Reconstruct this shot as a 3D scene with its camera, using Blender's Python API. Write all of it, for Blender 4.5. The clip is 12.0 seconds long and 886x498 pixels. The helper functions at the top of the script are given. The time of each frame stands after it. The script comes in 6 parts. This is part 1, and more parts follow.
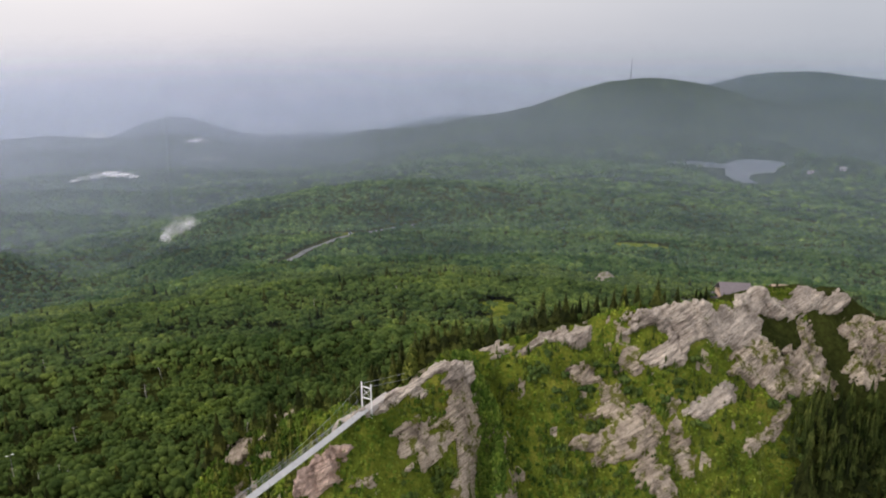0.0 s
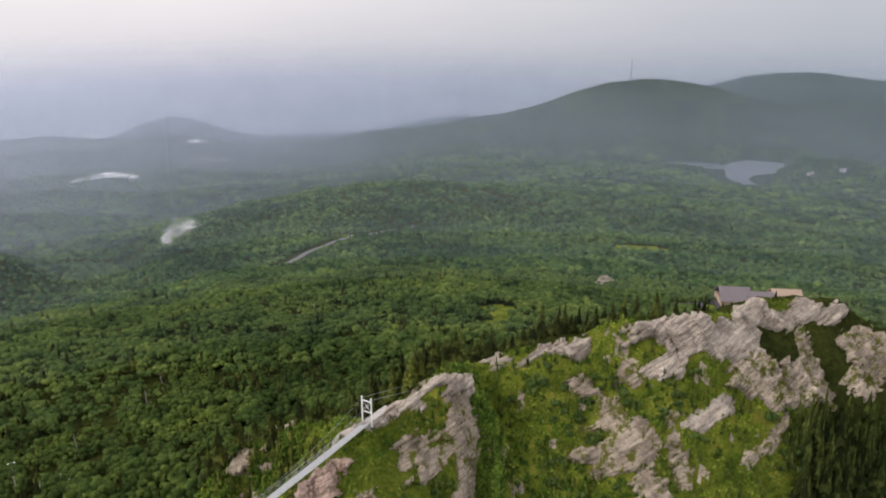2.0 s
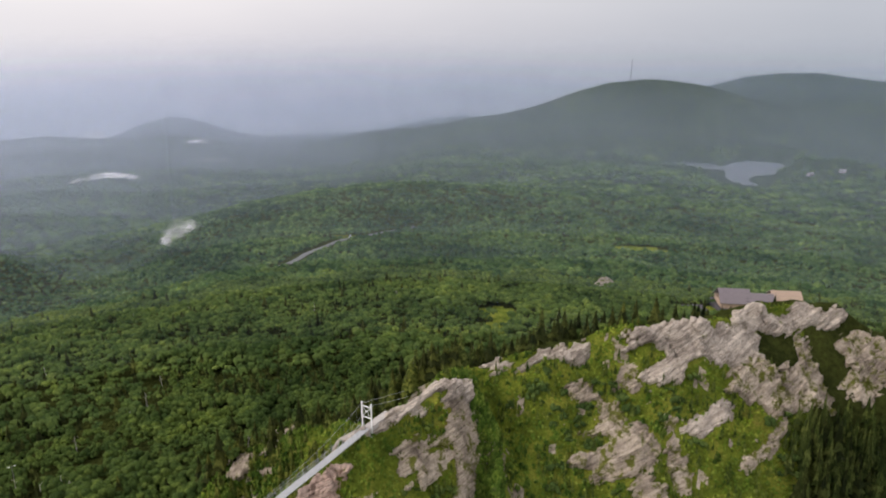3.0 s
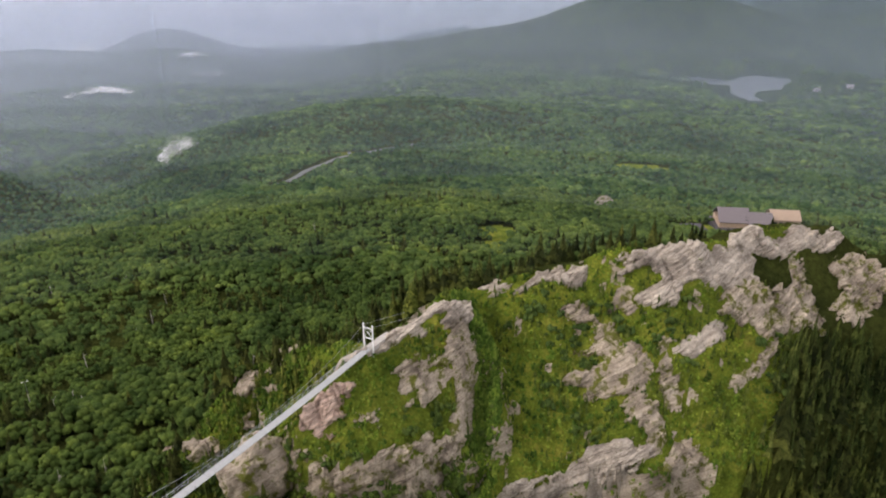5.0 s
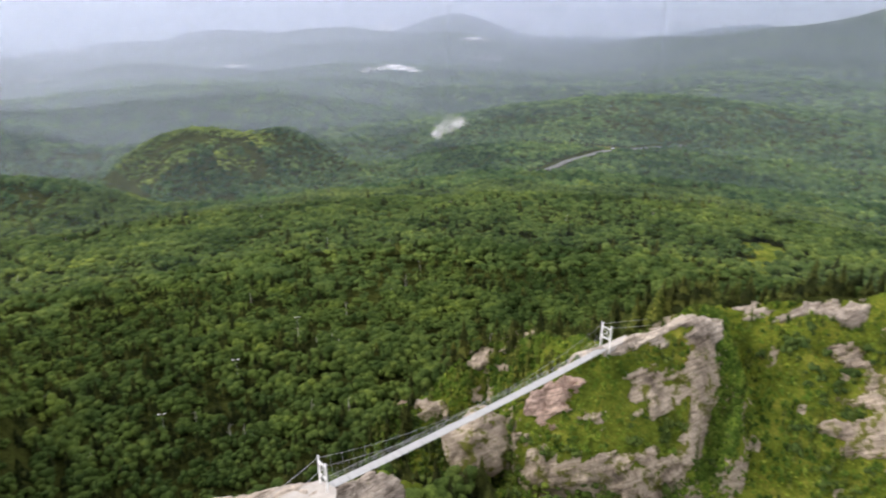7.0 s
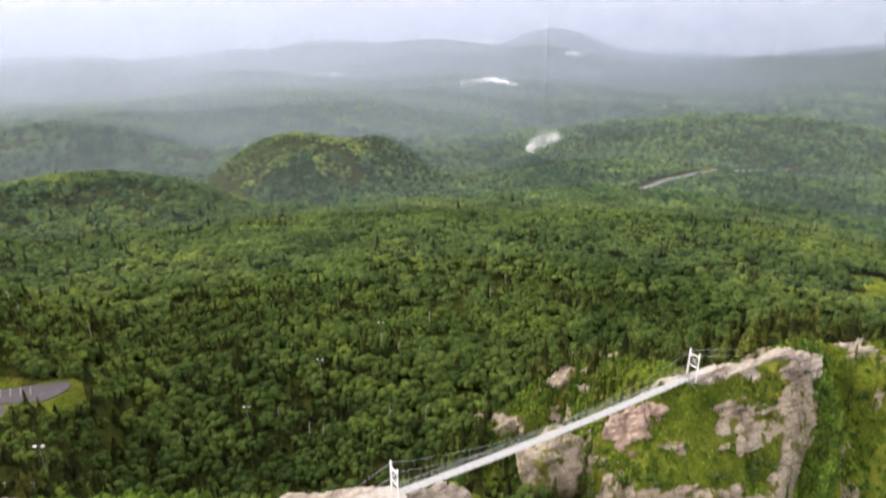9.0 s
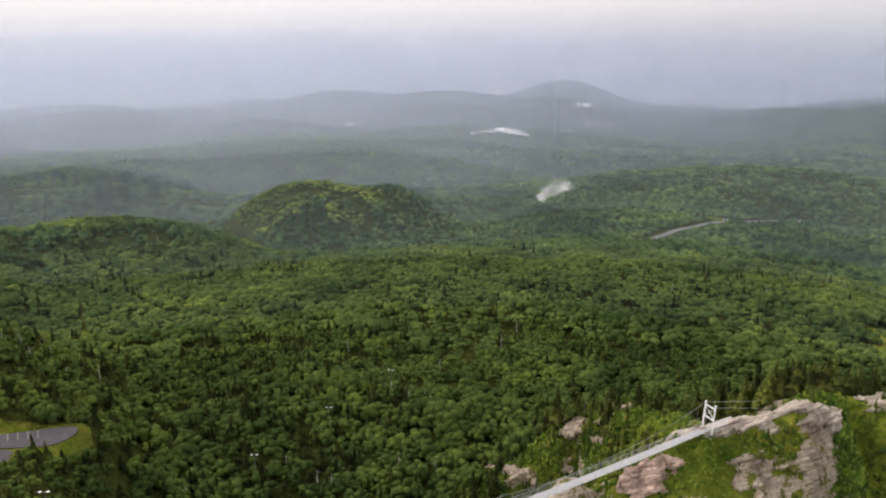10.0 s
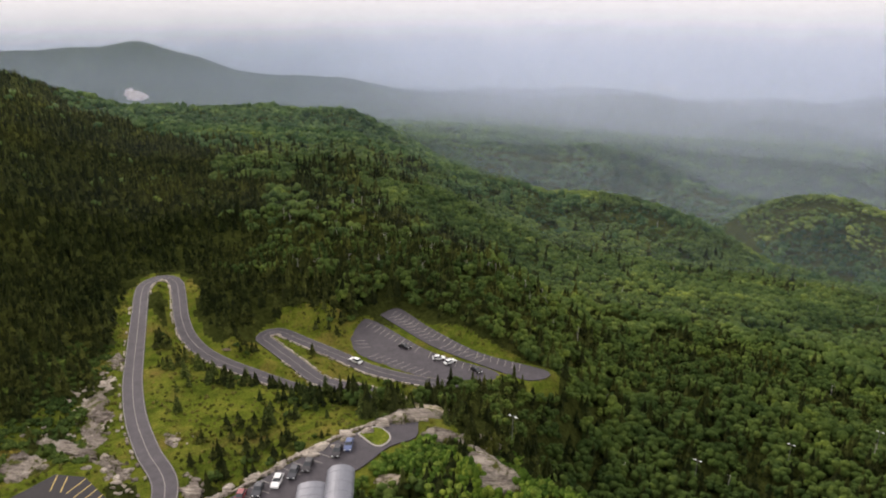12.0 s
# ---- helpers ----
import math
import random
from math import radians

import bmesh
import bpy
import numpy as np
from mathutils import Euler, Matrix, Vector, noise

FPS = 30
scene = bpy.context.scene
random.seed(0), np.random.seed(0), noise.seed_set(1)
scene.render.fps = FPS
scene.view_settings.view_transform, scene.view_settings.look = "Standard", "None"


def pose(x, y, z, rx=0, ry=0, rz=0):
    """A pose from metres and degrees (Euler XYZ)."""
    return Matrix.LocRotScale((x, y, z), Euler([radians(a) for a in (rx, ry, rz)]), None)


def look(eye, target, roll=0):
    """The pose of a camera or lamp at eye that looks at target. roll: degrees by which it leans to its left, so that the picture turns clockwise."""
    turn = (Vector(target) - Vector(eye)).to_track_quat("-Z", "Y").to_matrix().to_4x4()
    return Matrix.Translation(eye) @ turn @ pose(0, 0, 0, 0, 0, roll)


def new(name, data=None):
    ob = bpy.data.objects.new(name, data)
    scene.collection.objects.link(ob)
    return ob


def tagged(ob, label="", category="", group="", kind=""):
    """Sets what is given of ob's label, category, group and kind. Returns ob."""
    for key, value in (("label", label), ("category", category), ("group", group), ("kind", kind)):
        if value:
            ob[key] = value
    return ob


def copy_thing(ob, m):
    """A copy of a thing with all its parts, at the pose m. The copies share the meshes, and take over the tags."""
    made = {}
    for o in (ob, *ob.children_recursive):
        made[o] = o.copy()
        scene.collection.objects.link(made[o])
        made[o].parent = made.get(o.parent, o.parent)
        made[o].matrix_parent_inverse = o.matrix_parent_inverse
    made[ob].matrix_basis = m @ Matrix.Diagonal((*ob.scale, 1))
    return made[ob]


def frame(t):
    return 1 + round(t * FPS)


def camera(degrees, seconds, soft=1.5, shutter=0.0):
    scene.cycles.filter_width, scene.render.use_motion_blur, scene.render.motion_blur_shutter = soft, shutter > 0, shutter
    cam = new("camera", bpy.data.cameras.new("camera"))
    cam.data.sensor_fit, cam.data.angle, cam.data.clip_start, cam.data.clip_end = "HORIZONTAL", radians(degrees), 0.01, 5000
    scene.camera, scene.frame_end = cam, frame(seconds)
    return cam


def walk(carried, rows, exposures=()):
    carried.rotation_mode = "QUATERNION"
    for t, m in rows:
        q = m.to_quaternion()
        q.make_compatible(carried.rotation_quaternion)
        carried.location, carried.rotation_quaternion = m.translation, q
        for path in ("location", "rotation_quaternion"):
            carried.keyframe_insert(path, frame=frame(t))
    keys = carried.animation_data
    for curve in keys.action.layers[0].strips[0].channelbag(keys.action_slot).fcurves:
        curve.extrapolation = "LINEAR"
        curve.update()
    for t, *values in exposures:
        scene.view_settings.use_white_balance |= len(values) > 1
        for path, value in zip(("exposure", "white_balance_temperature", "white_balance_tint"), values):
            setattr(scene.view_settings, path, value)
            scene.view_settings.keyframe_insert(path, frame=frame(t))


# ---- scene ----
# brightness and tint of the picture on the way: seconds, stops, kelvin, tint
EXPOSURES = [(0.0, -0.3, 6550, 14.5), (4.6, -0.3, 6550, 14.5), (5.2, 0.0, 6650, 15), (5.5, 0.08, 6650, 15), (7.0, 0.25, 6500, 14.5), (9.0, 0.48, 6800, 15), (9.6, 0.10, 6750, 14.5), (10.5, -0.17, 6800, 15), (12.0, -0.15, 6800, 15)]
cam = camera(63.86, 12.0, soft=2.0, shutter=0.35)

# seconds, eye, yaw, pitch, roll of the drone's camera
PATH = [
    (0.0, 0.09, 0.24, 193.33, 0.95, -17.39, -0.07),
    (0.5, 0.13, 0.24, 194.12, 0.95, -17.38, -0.10),
    (1.0, 0.13, 0.25, 194.95, 0.95, -17.38, -0.07),
    (1.5, 0.13, 0.27, 195.80, 0.95, -17.39, -0.05),
    (2.0, 0.11, 0.28, 196.60, 0.95, -17.38, -0.02),
    (2.5, 0.10, 0.27, 197.34, 0.94, -17.37, 0.03),
    (4.3, 0.17, 0.06, 199.40, 0.94, -17.59, -0.04),
    (4.5, 0.16, 0.05, 199.59, 0.94, -19.10, 0.05),
    (4.7, 0.15, 0.04, 199.73, 0.76, -21.42, 0.00),
    (5.0, 0.11, 0.02, 199.89, 0.90, -24.09, 0.09),
    (5.5, -0.00, 0.00, 200.00, 0.88, -24.68, 0.13),
    (6.0, -0.38, -0.14, 200.07, 1.90, -24.64, 0.12),
    (6.3, -0.44, -0.19, 200.09, 7.56, -24.68, 0.00),
    (6.5, -0.47, -0.21, 200.10, 12.08, -24.72, 0.05),
    (7.0, -0.51, -0.24, 200.14, 22.54, -24.81, -0.12),
    (7.2, -0.52, -0.24, 200.15, 25.87, -24.86, -0.13),
    (7.6, -0.45, -0.10, 200.12, 29.40, -25.10, -0.10),
    (8.0, -0.30, 0.05, 200.08, 30.20, -25.60, -0.08),
    (8.8, -0.03, 0.35, 199.97, 30.31, -26.47, -0.03),
    (9.0, -0.03, 0.35, 199.97, 30.31, -23.82, -0.10),
    (9.1, -0.03, 0.35, 199.97, 30.35, -22.27, 0.00),
    (9.5, -0.01, 0.25, 199.85, 30.32, -19.98, 0.03),
    (10.0, -0.22, 0.04, 199.76, 31.24, -19.95, 0.09),
    (10.2, -0.25, -0.02, 199.76, 35.17, -19.93, 0.00),
    (10.5, -0.29, -0.10, 199.76, 42.22, -20.09, 0.04),
    (11.0, -0.47, -0.40, 199.59, 54.10, -20.23, 0.02),
    (11.5, -0.50, -0.50, 199.53, 66.05, -20.41, -0.06),
    (11.8, -0.49, -0.51, 199.51, 70.91, -20.56, 0.00),
    (12.0, -0.48, -0.51, 199.49, 71.88, -20.53, 0.07),
]
walk(cam, [(t, pose(x, y, z, 90 + pitch, 0, yaw) @ pose(0, 0, 0, 0, 0, roll)) for t, x, y, z, yaw, pitch, roll in PATH],
     exposures=EXPOSURES)

# ---------------------------------------------------------------- light
SUN_AZ, SUN_EL = 104.0, 31.0     # degrees left of straight ahead, degrees up

world = bpy.data.worlds.new("overcast_sky")
scene.world = world
world.use_nodes = True
wn, wl = world.node_tree.nodes, world.node_tree.links
wn.clear()
sky = wn.new("ShaderNodeTexSky")
sky.sky_type = "NISHITA"
sky.sun_disc = False
sky.sun_elevation = radians(SUN_EL)
sky.sun_rotation = radians(-SUN_AZ)
sky.air_density, sky.dust_density, sky.ozone_density = 1.0, 4.0, 1.0
grey = wn.new("ShaderNodeHueSaturation")
grey.inputs["Saturation"].default_value = 0.35
cloud = wn.new("ShaderNodeMix")
cloud.data_type = "RGBA"
cloud.inputs[0].default_value = 0.6
cloud.inputs[7].default_value = (13.4, 13.3, 13.4, 1)
back = wn.new("ShaderNodeBackground")
back.inputs["Strength"].default_value = 0.15
wout = wn.new("ShaderNodeOutputWorld")
wl.new(sky.outputs[0], grey.inputs["Color"])
wl.new(grey.outputs[0], cloud.inputs[6])
wl.new(cloud.outputs[2], back.inputs["Color"])
wl.new(back.outputs[0], wout.inputs[0])

sun_data = bpy.data.lights.new("sun", "SUN")
sun_data.energy, sun_data.angle, sun_data.color = 1.5, radians(14), (1.0, 0.95, 0.87)
sun = new("sun", sun_data)
sun.matrix_world = look((-300 * math.sin(radians(SUN_AZ)), 300 * math.cos(radians(SUN_AZ)), 300 * math.tan(radians(SUN_EL)) + 100), (0, 0, 100))
scene.cycles.transparent_max_bounces = 40

# ---------------------------------------------------------------- materials
def material(name, build):
    m = bpy.data.materials.new(name)
    m.use_nodes = True
    nt = m.node_tree
    nt.nodes.clear()
    out = nt.nodes.new("ShaderNodeOutputMaterial")

    def node(kind, links=None, **values):
        n = nt.nodes.new("ShaderNode" + kind)
        for key, value in values.items():
            if key in ("operation", "blend_type", "data_type", "noise_dimensions", "feature", "distance", "interpolation_type", "invert"):
                if key == "operation":
                    n.operation = value
                elif key == "blend_type":
                    n.blend_type = value
                elif key == "data_type":
                    n.data_type = value
                elif key == "feature":
                    n.feature = value
                elif key == "interpolation_type":
                    n.interpolation_type = value
        for key, value in (links or {}).items():
            socket = n.inputs[key]
            if isinstance(value, bpy.types.NodeSocket):
                nt.links.new(value, socket)
            else:
                socket.default_value = value
        return n
    nt.links.new(build(node), out.inputs["Surface"])
    return m


def coords(node):
    return node("NewGeometry").outputs["Position"]


def noise_tex(node, scale, detail=4.0, rough=0.6, vector=None, distortion=0.0):
    return node("TexNoise", {"Vector": vector or coords(node), "Scale": scale, "Detail": detail, "Roughness": rough, "Distortion": distortion}).outputs[0]


def ramp(node, fac, stops):
    n = node("ValToRGB", {"Fac": fac})
    r = n.color_ramp
    while len(r.elements) < len(stops):
        r.elements.new(0.5)
    for e, (p, c) in zip(r.elements, stops):
        e.position, e.color = p, (*c, 1)
    return n.outputs[0]


def mixc(node, fac, a, b, blend="MIX"):
    n = node("Mix", data_type="RGBA", blend_type=blend)
    for k, v in ((0, fac), (6, a), (7, b)):
        if isinstance(v, bpy.types.NodeSocket):
            n.id_data.links.new(v, n.inputs[k])
        else:
            n.inputs[k].default_value = (*v, 1) if isinstance(v, tuple) else v
    return n.outputs[2]


def surf(node, colour, rough=0.8, metal=0.0, bump=None, strength=0.4, distance=0.2, spec=0.3):
    links = {"Roughness": rough, "Metallic": metal, "Specular IOR Level": spec}
    links["Base Color"] = colour if isinstance(colour, bpy.types.NodeSocket) else (*colour, 1)
    if bump is not None:
        links["Normal"] = node("Bump", {"Height": bump, "Strength": strength, "Distance": distance}).outputs[0]
    return node("BsdfPrincipled", links).outputs[0]


def stretch(node, sx, sy, sz, rot=(0, 0, 0)):
    turned = node("Mapping", {"Vector": coords(node), "Rotation": rot}).outputs[0] if any(rot) else coords(node)
    return node("Mapping", {"Vector": turned, "Scale": (sx, sy, sz)}).outputs[0]


def leaf_colour(node, dark, mid, light, grain, big):
    island = node("NewGeometry").outputs["Random Per Island"]
    tone = ramp(node, island, [(0.0, dark), (0.5, mid), (1.0, light)])
    patch = ramp(node, noise_tex(node, big, 4, 0.6), [(0.32, (0.48, 0.57, 0.60)), (0.52, (0.95, 1.0, 1.0)), (0.7, (1.40, 1.34, 1.04))])
    tone = mixc(node, 1.0, tone, ramp(node, noise_tex(node, big * 5, 3, 0.6), [(0.34, (0.62, 0.68, 0.72)), (0.52, (1.0, 1.0, 1.0)), (0.68, (1.32, 1.28, 1.10))]), "MULTIPLY")
    tone = mixc(node, 1.0, tone, patch, "MULTIPLY")
    fine = noise_tex(node, grain, 5, 0.75)
    return mixc(node, 1.0, tone, ramp(node, fine, [(0.3, (0.40, 0.45, 0.42)), (0.68, (1.4, 1.35, 1.2))]), "MULTIPLY"), fine


def leaf_material(name, dark, mid, light, grain=0.6, big=0.012):
    def build(node):
        tone, fine = leaf_colour(node, dark, mid, light, grain, big)
        return surf(node, tone, 0.75, bump=fine, strength=0.8, distance=0.9, spec=0.02)
    return material(name, build)


def rock_build(node, tint=(1, 1, 1), moss_at=0.58):
    beds = node("TexNoise", {"Vector": stretch(node, 0.10, 0.16, 1.25, (0.293, 0.524, 0.0)), "Scale": 0.85, "Detail": 9.0, "Roughness": 0.68, "Distortion": 0.25}).outputs[0]
    lines = node("TexNoise", {"Vector": stretch(node, 0.12, 0.20, 2.6, (0.293, 0.524, 0.0)), "Scale": 1.6, "Detail": 5.0, "Roughness": 0.6, "Distortion": 0.15}).outputs[0]
    fine = noise_tex(node, 1.5, 9, 0.75)
    blot = noise_tex(node, 0.10, 6, 0.65)
    col = ramp(node, beds, [(0.27, (0.20, 0.160, 0.130)), (0.40, (0.47, 0.420, 0.372)), (0.58, (0.61, 0.555, 0.50)), (0.78, (0.78, 0.73, 0.67))])
    col = mixc(node, 1.0, col, ramp(node, blot, [(0.36, (0.55, 0.52, 0.51)), (0.48, (0.95, 0.92, 0.90)), (0.66, (1.22, 1.19, 1.15))]), "MULTIPLY")
    col = mixc(node, 1.0, col, ramp(node, lines, [(0.34, (0.42, 0.40, 0.38)), (0.46, (1.0, 1.0, 1.0)), (0.75, (1.15, 1.14, 1.12))]), "MULTIPLY")
    col = mixc(node, 1.0, col, ramp(node, fine, [(0.28, (0.62, 0.61, 0.60)), (0.66, (1.15, 1.15, 1.14))]), "MULTIPLY")
    moss = ramp(node, noise_tex(node, 0.30, 8, 0.75), [(moss_at, (0, 0, 0)), (moss_at + 0.06, (1, 1, 1))])
    col = mixc(node, moss, col, (0.15, 0.165, 0.035))
    col = mixc(node, 1.0, col, tint, "MULTIPLY")
    height = node("Math", {0: node("Math", {0: beds, 1: fine}, operation="ADD").outputs[0], 1: lines}, operation="ADD").outputs[0]
    return surf(node, col, 0.92, bump=height, strength=1.0, distance=0.8, spec=0.08)


def grass_build(node, tan=0.72, lush=1.0):
    a = noise_tex(node, 0.16, 6, 0.65)
    b = noise_tex(node, 1.6, 5, 0.75)
    c = noise_tex(node, 0.03, 3, 0.5)
    dry = ramp(node, noise_tex(node, 0.06, 6, 0.7), [(tan - 0.12, (0, 0, 0)), (tan + 0.08, (1, 1, 1))])
    col = ramp(node, a, [(0.32, (0.075, 0.105, 0.018)), (0.5, (0.145, 0.185, 0.028)), (0.68, (0.25, 0.255, 0.050))])
    col = mixc(node, dry, col, (0.24, 0.185, 0.062))
    col = mixc(node, 1.0, col, ramp(node, b, [(0.3, (0.5, 0.5, 0.5)), (0.7, (1.3, 1.3, 1.2))]), "MULTIPLY")
    col = mixc(node, 1.0, col, ramp(node, c, [(0.35, (0.8, 0.85, 0.8)), (0.65, (1.15, 1.1, 1.0))]), "MULTIPLY")
    col = mixc(node, 1.0, col, (lush, lush, lush), "MULTIPLY")
    return surf(node, col, 1.0, bump=b, strength=1.0, distance=0.8, spec=0.0)


def ground_build(node):
    """Forest floor under the trees, mostly hidden by crowns."""
    a = noise_tex(node, 0.05, 6, 0.65)
    b = noise_tex(node, 0.5, 6, 0.75)
    col = ramp(node, a, [(0.3, (0.026, 0.033, 0.011)), (0.7, (0.060, 0.070, 0.019))])
    col = mixc(node, 1.0, col, ramp(node, b, [(0.3, (0.4, 0.4, 0.4)), (0.7, (1.5, 1.5, 1.3))]), "MULTIPLY")
    return surf(node, col, 0.95, bump=b, strength=1.0, distance=2.0, spec=0.0)


def asphalt_build(node):
    b = noise_tex(node, 0.35, 6, 0.7)
    f = noise_tex(node, 6.0, 4, 0.7)
    col = ramp(node, b, [(0.3, (0.052, 0.046, 0.052)), (0.7, (0.082, 0.073, 0.080))])
    col = mixc(node, 1.0, col, ramp(node, f, [(0.3, (0.8, 0.8, 0.8)), (0.7, (1.15, 1.15, 1.15))]), "MULTIPLY")
    return surf(node, col, 0.85, bump=f, strength=0.3, distance=0.02, spec=0.3)


def plain(name, colour, rough=0.6, metal=0.0, var=0.12, scale=1.0, spec=0.3):
    def build(node):
        n = noise_tex(node, scale, 6, 0.65)
        lo, hi = tuple(c * (1 - var) for c in colour), tuple(min(1, c * (1 + var)) for c in colour)
        return surf(node, ramp(node, n, [(0.3, lo), (0.7, hi)]), rough, metal, bump=n, strength=0.15, distance=0.03, spec=spec)
    return material(name, build)


# how much of the view each sheet standing in for haze hides: distance from the summit, share in clear air, share over
# the hazier north-western valleys
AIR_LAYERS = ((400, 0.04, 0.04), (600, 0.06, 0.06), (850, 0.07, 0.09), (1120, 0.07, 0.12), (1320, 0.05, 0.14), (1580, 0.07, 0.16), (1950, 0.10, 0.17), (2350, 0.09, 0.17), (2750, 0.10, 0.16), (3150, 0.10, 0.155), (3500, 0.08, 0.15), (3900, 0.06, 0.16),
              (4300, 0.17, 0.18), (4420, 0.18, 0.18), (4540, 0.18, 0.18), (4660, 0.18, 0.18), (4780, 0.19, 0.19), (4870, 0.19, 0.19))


def air_build(clear_share, nw_share, top):
    """A thin sheet imitating haze, the sky's bright and dark sides put into its tint: mostly clear, the rest scatters
    the light of the sky; thicker low down and in patches.
    """
    def build(node):
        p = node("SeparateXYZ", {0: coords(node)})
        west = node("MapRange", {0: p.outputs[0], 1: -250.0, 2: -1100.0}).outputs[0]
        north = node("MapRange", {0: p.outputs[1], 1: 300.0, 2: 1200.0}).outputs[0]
        north_west = node("Math", {0: west, 1: north}, operation="MULTIPLY").outputs[0]
        share = node("MapRange", {0: north_west, 1: 0.0, 2: 1.0, 3: clear_share, 4: nw_share}).outputs[0]
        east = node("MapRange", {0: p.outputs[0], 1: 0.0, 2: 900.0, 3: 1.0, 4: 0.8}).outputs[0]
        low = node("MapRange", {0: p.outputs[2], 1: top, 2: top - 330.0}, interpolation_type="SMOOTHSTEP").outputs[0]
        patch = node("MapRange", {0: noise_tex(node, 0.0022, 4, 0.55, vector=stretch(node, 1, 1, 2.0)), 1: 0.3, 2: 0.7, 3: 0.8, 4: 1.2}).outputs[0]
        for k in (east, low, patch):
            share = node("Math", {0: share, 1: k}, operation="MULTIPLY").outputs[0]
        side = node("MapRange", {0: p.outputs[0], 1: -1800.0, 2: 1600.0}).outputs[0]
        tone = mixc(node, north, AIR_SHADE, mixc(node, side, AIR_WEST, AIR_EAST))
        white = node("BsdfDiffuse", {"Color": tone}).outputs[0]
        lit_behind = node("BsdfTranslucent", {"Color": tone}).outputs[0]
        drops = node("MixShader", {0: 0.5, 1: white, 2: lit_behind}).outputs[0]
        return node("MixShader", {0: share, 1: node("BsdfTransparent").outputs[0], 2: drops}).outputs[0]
    return build


AIR_WEST, AIR_EAST, AIR_SHADE = (0.67, 0.74, 0.90), (0.37, 0.46, 0.585), (0.44, 0.52, 0.65)      # haze tints with the light put in: bright side of the sky, dark side, and darker over the shoulder of the mountain


def backdrop_build(node):
    """Far wooded hills of the backdrop."""
    a = noise_tex(node, 0.06, 8, 0.75)
    b = noise_tex(node, 0.004, 6, 0.65)
    col = ramp(node, a, [(0.36, (0.009, 0.021, 0.013)), (0.64, (0.060, 0.092, 0.042))])
    col = mixc(node, 1.0, col, ramp(node, b, [(0.3, (0.7, 0.75, 0.8)), (0.7, (1.2, 1.15, 1.0))]), "MULTIPLY")
    woods = surf(node, col, 0.95, bump=a, strength=1.0, distance=14.0, spec=0.05)
    return woods


def sky_wall_build(node):
    p = node("SeparateXYZ", {0: coords(node)})
    up = node("MapRange", {0: p.outputs[2], 1: -480.0, 2: 420.0}).outputs[0]
    soft = noise_tex(node, 0.0012, 4, 0.5, vector=stretch(node, 1, 1, 3.5))
    level = node("Math", {0: up, 1: node("Math", {0: soft, 1: 0.16}, operation="MULTIPLY").outputs[0]}, operation="ADD").outputs[0]
    left = ramp(node, level, [(0.0, (0.54, 0.57, 0.65)), (0.22, (0.61, 0.63, 0.71)), (0.45, (0.73, 0.735, 0.80)), (0.75, (0.85, 0.845, 0.88)), (1.0, (1.0, 0.985, 0.99))])
    right = ramp(node, level, [(0.0, (0.39, 0.44, 0.50)), (0.5, (0.49, 0.54, 0.60)), (1.0, (0.61, 0.655, 0.71))])
    west = ramp(node, level, [(0.0, (0.42, 0.48, 0.56)), (0.20, (0.50, 0.56, 0.635)), (0.40, (0.66, 0.70, 0.75)), (0.56, (0.92, 0.92, 0.94)), (1.0, (1.0, 1.0, 1.0))])
    side = node("MapRange", {0: p.outputs[0], 1: -1800.0, 2: 2200.0}).outputs[0]
    far_west = node("MapRange", {0: p.outputs[0], 1: -1500.0, 2: -3600.0}).outputs[0]
    return node("Emission", {"Color": mixc(node, far_west, mixc(node, side, left, right), west), "Strength": 1.06}).outputs[0]


M_ROCK = material("weathered_rock", lambda n: rock_build(n, (0.93, 0.89, 0.82), 0.515))
M_DARKROCK = material("dark_mossy_rock", lambda n: rock_build(n, (0.62, 0.61, 0.60), 0.53))
M_PALEROCK = material("pale_weathered_rock", lambda n: rock_build(n, (1.03, 1.02, 1.0), 0.605))
M_PALESTONE = material("pale_field_stone", lambda n: rock_build(n, (1.02, 1.02, 1.0), 0.60))
M_REDROCK = material("reddish_broken_rock", lambda n: rock_build(n, (1.14, 0.97, 0.94), 0.63))
M_GRASS = material("mountain_grass", grass_build)
M_MEADOW = material("dry_meadow_grass", lambda n: grass_build(n, 0.62, 0.78))
M_GROUND = material("forest_floor", ground_build)
M_ASPHALT = material("worn_asphalt", asphalt_build)
M_DARKASPHALT = plain("fresh_dark_asphalt", (0.028, 0.025, 0.026), 0.85, var=0.15)
M_BACKDROP = material("far_hills", backdrop_build)
M_SKYWALL = material("hazy_sky", sky_wall_build)
GREENS = ((0.052, 0.082, 0.025), (0.070, 0.102, 0.029), (0.098, 0.130, 0.037))
M_LEAF = leaf_material("hardwood_leaves", *GREENS)
M_DARKLEAF = leaf_material("dense_mountain_leaves", (0.046, 0.071, 0.020), (0.064, 0.095, 0.025), (0.092, 0.124, 0.032), 0.9, 0.014)
# Cooler copy of the leaf greens: distance haze put into the colour.
M_HAZELEAF = leaf_material("haze_tinted_leaves", (0.032, 0.062, 0.025), (0.057, 0.097, 0.036), (0.095, 0.136, 0.048), 0.6, 0.006)
NEEDLES = ((0.021, 0.026, 0.011), (0.040, 0.046, 0.015), (0.088, 0.096, 0.028))
M_SPRUCE = leaf_material("spruce_needles", *NEEDLES, 1.2)
M_YOUNGSPRUCE = leaf_material("young_spruce_needles", (0.036, 0.050, 0.016), (0.072, 0.090, 0.025), (0.150, 0.165, 0.048), 1.4)
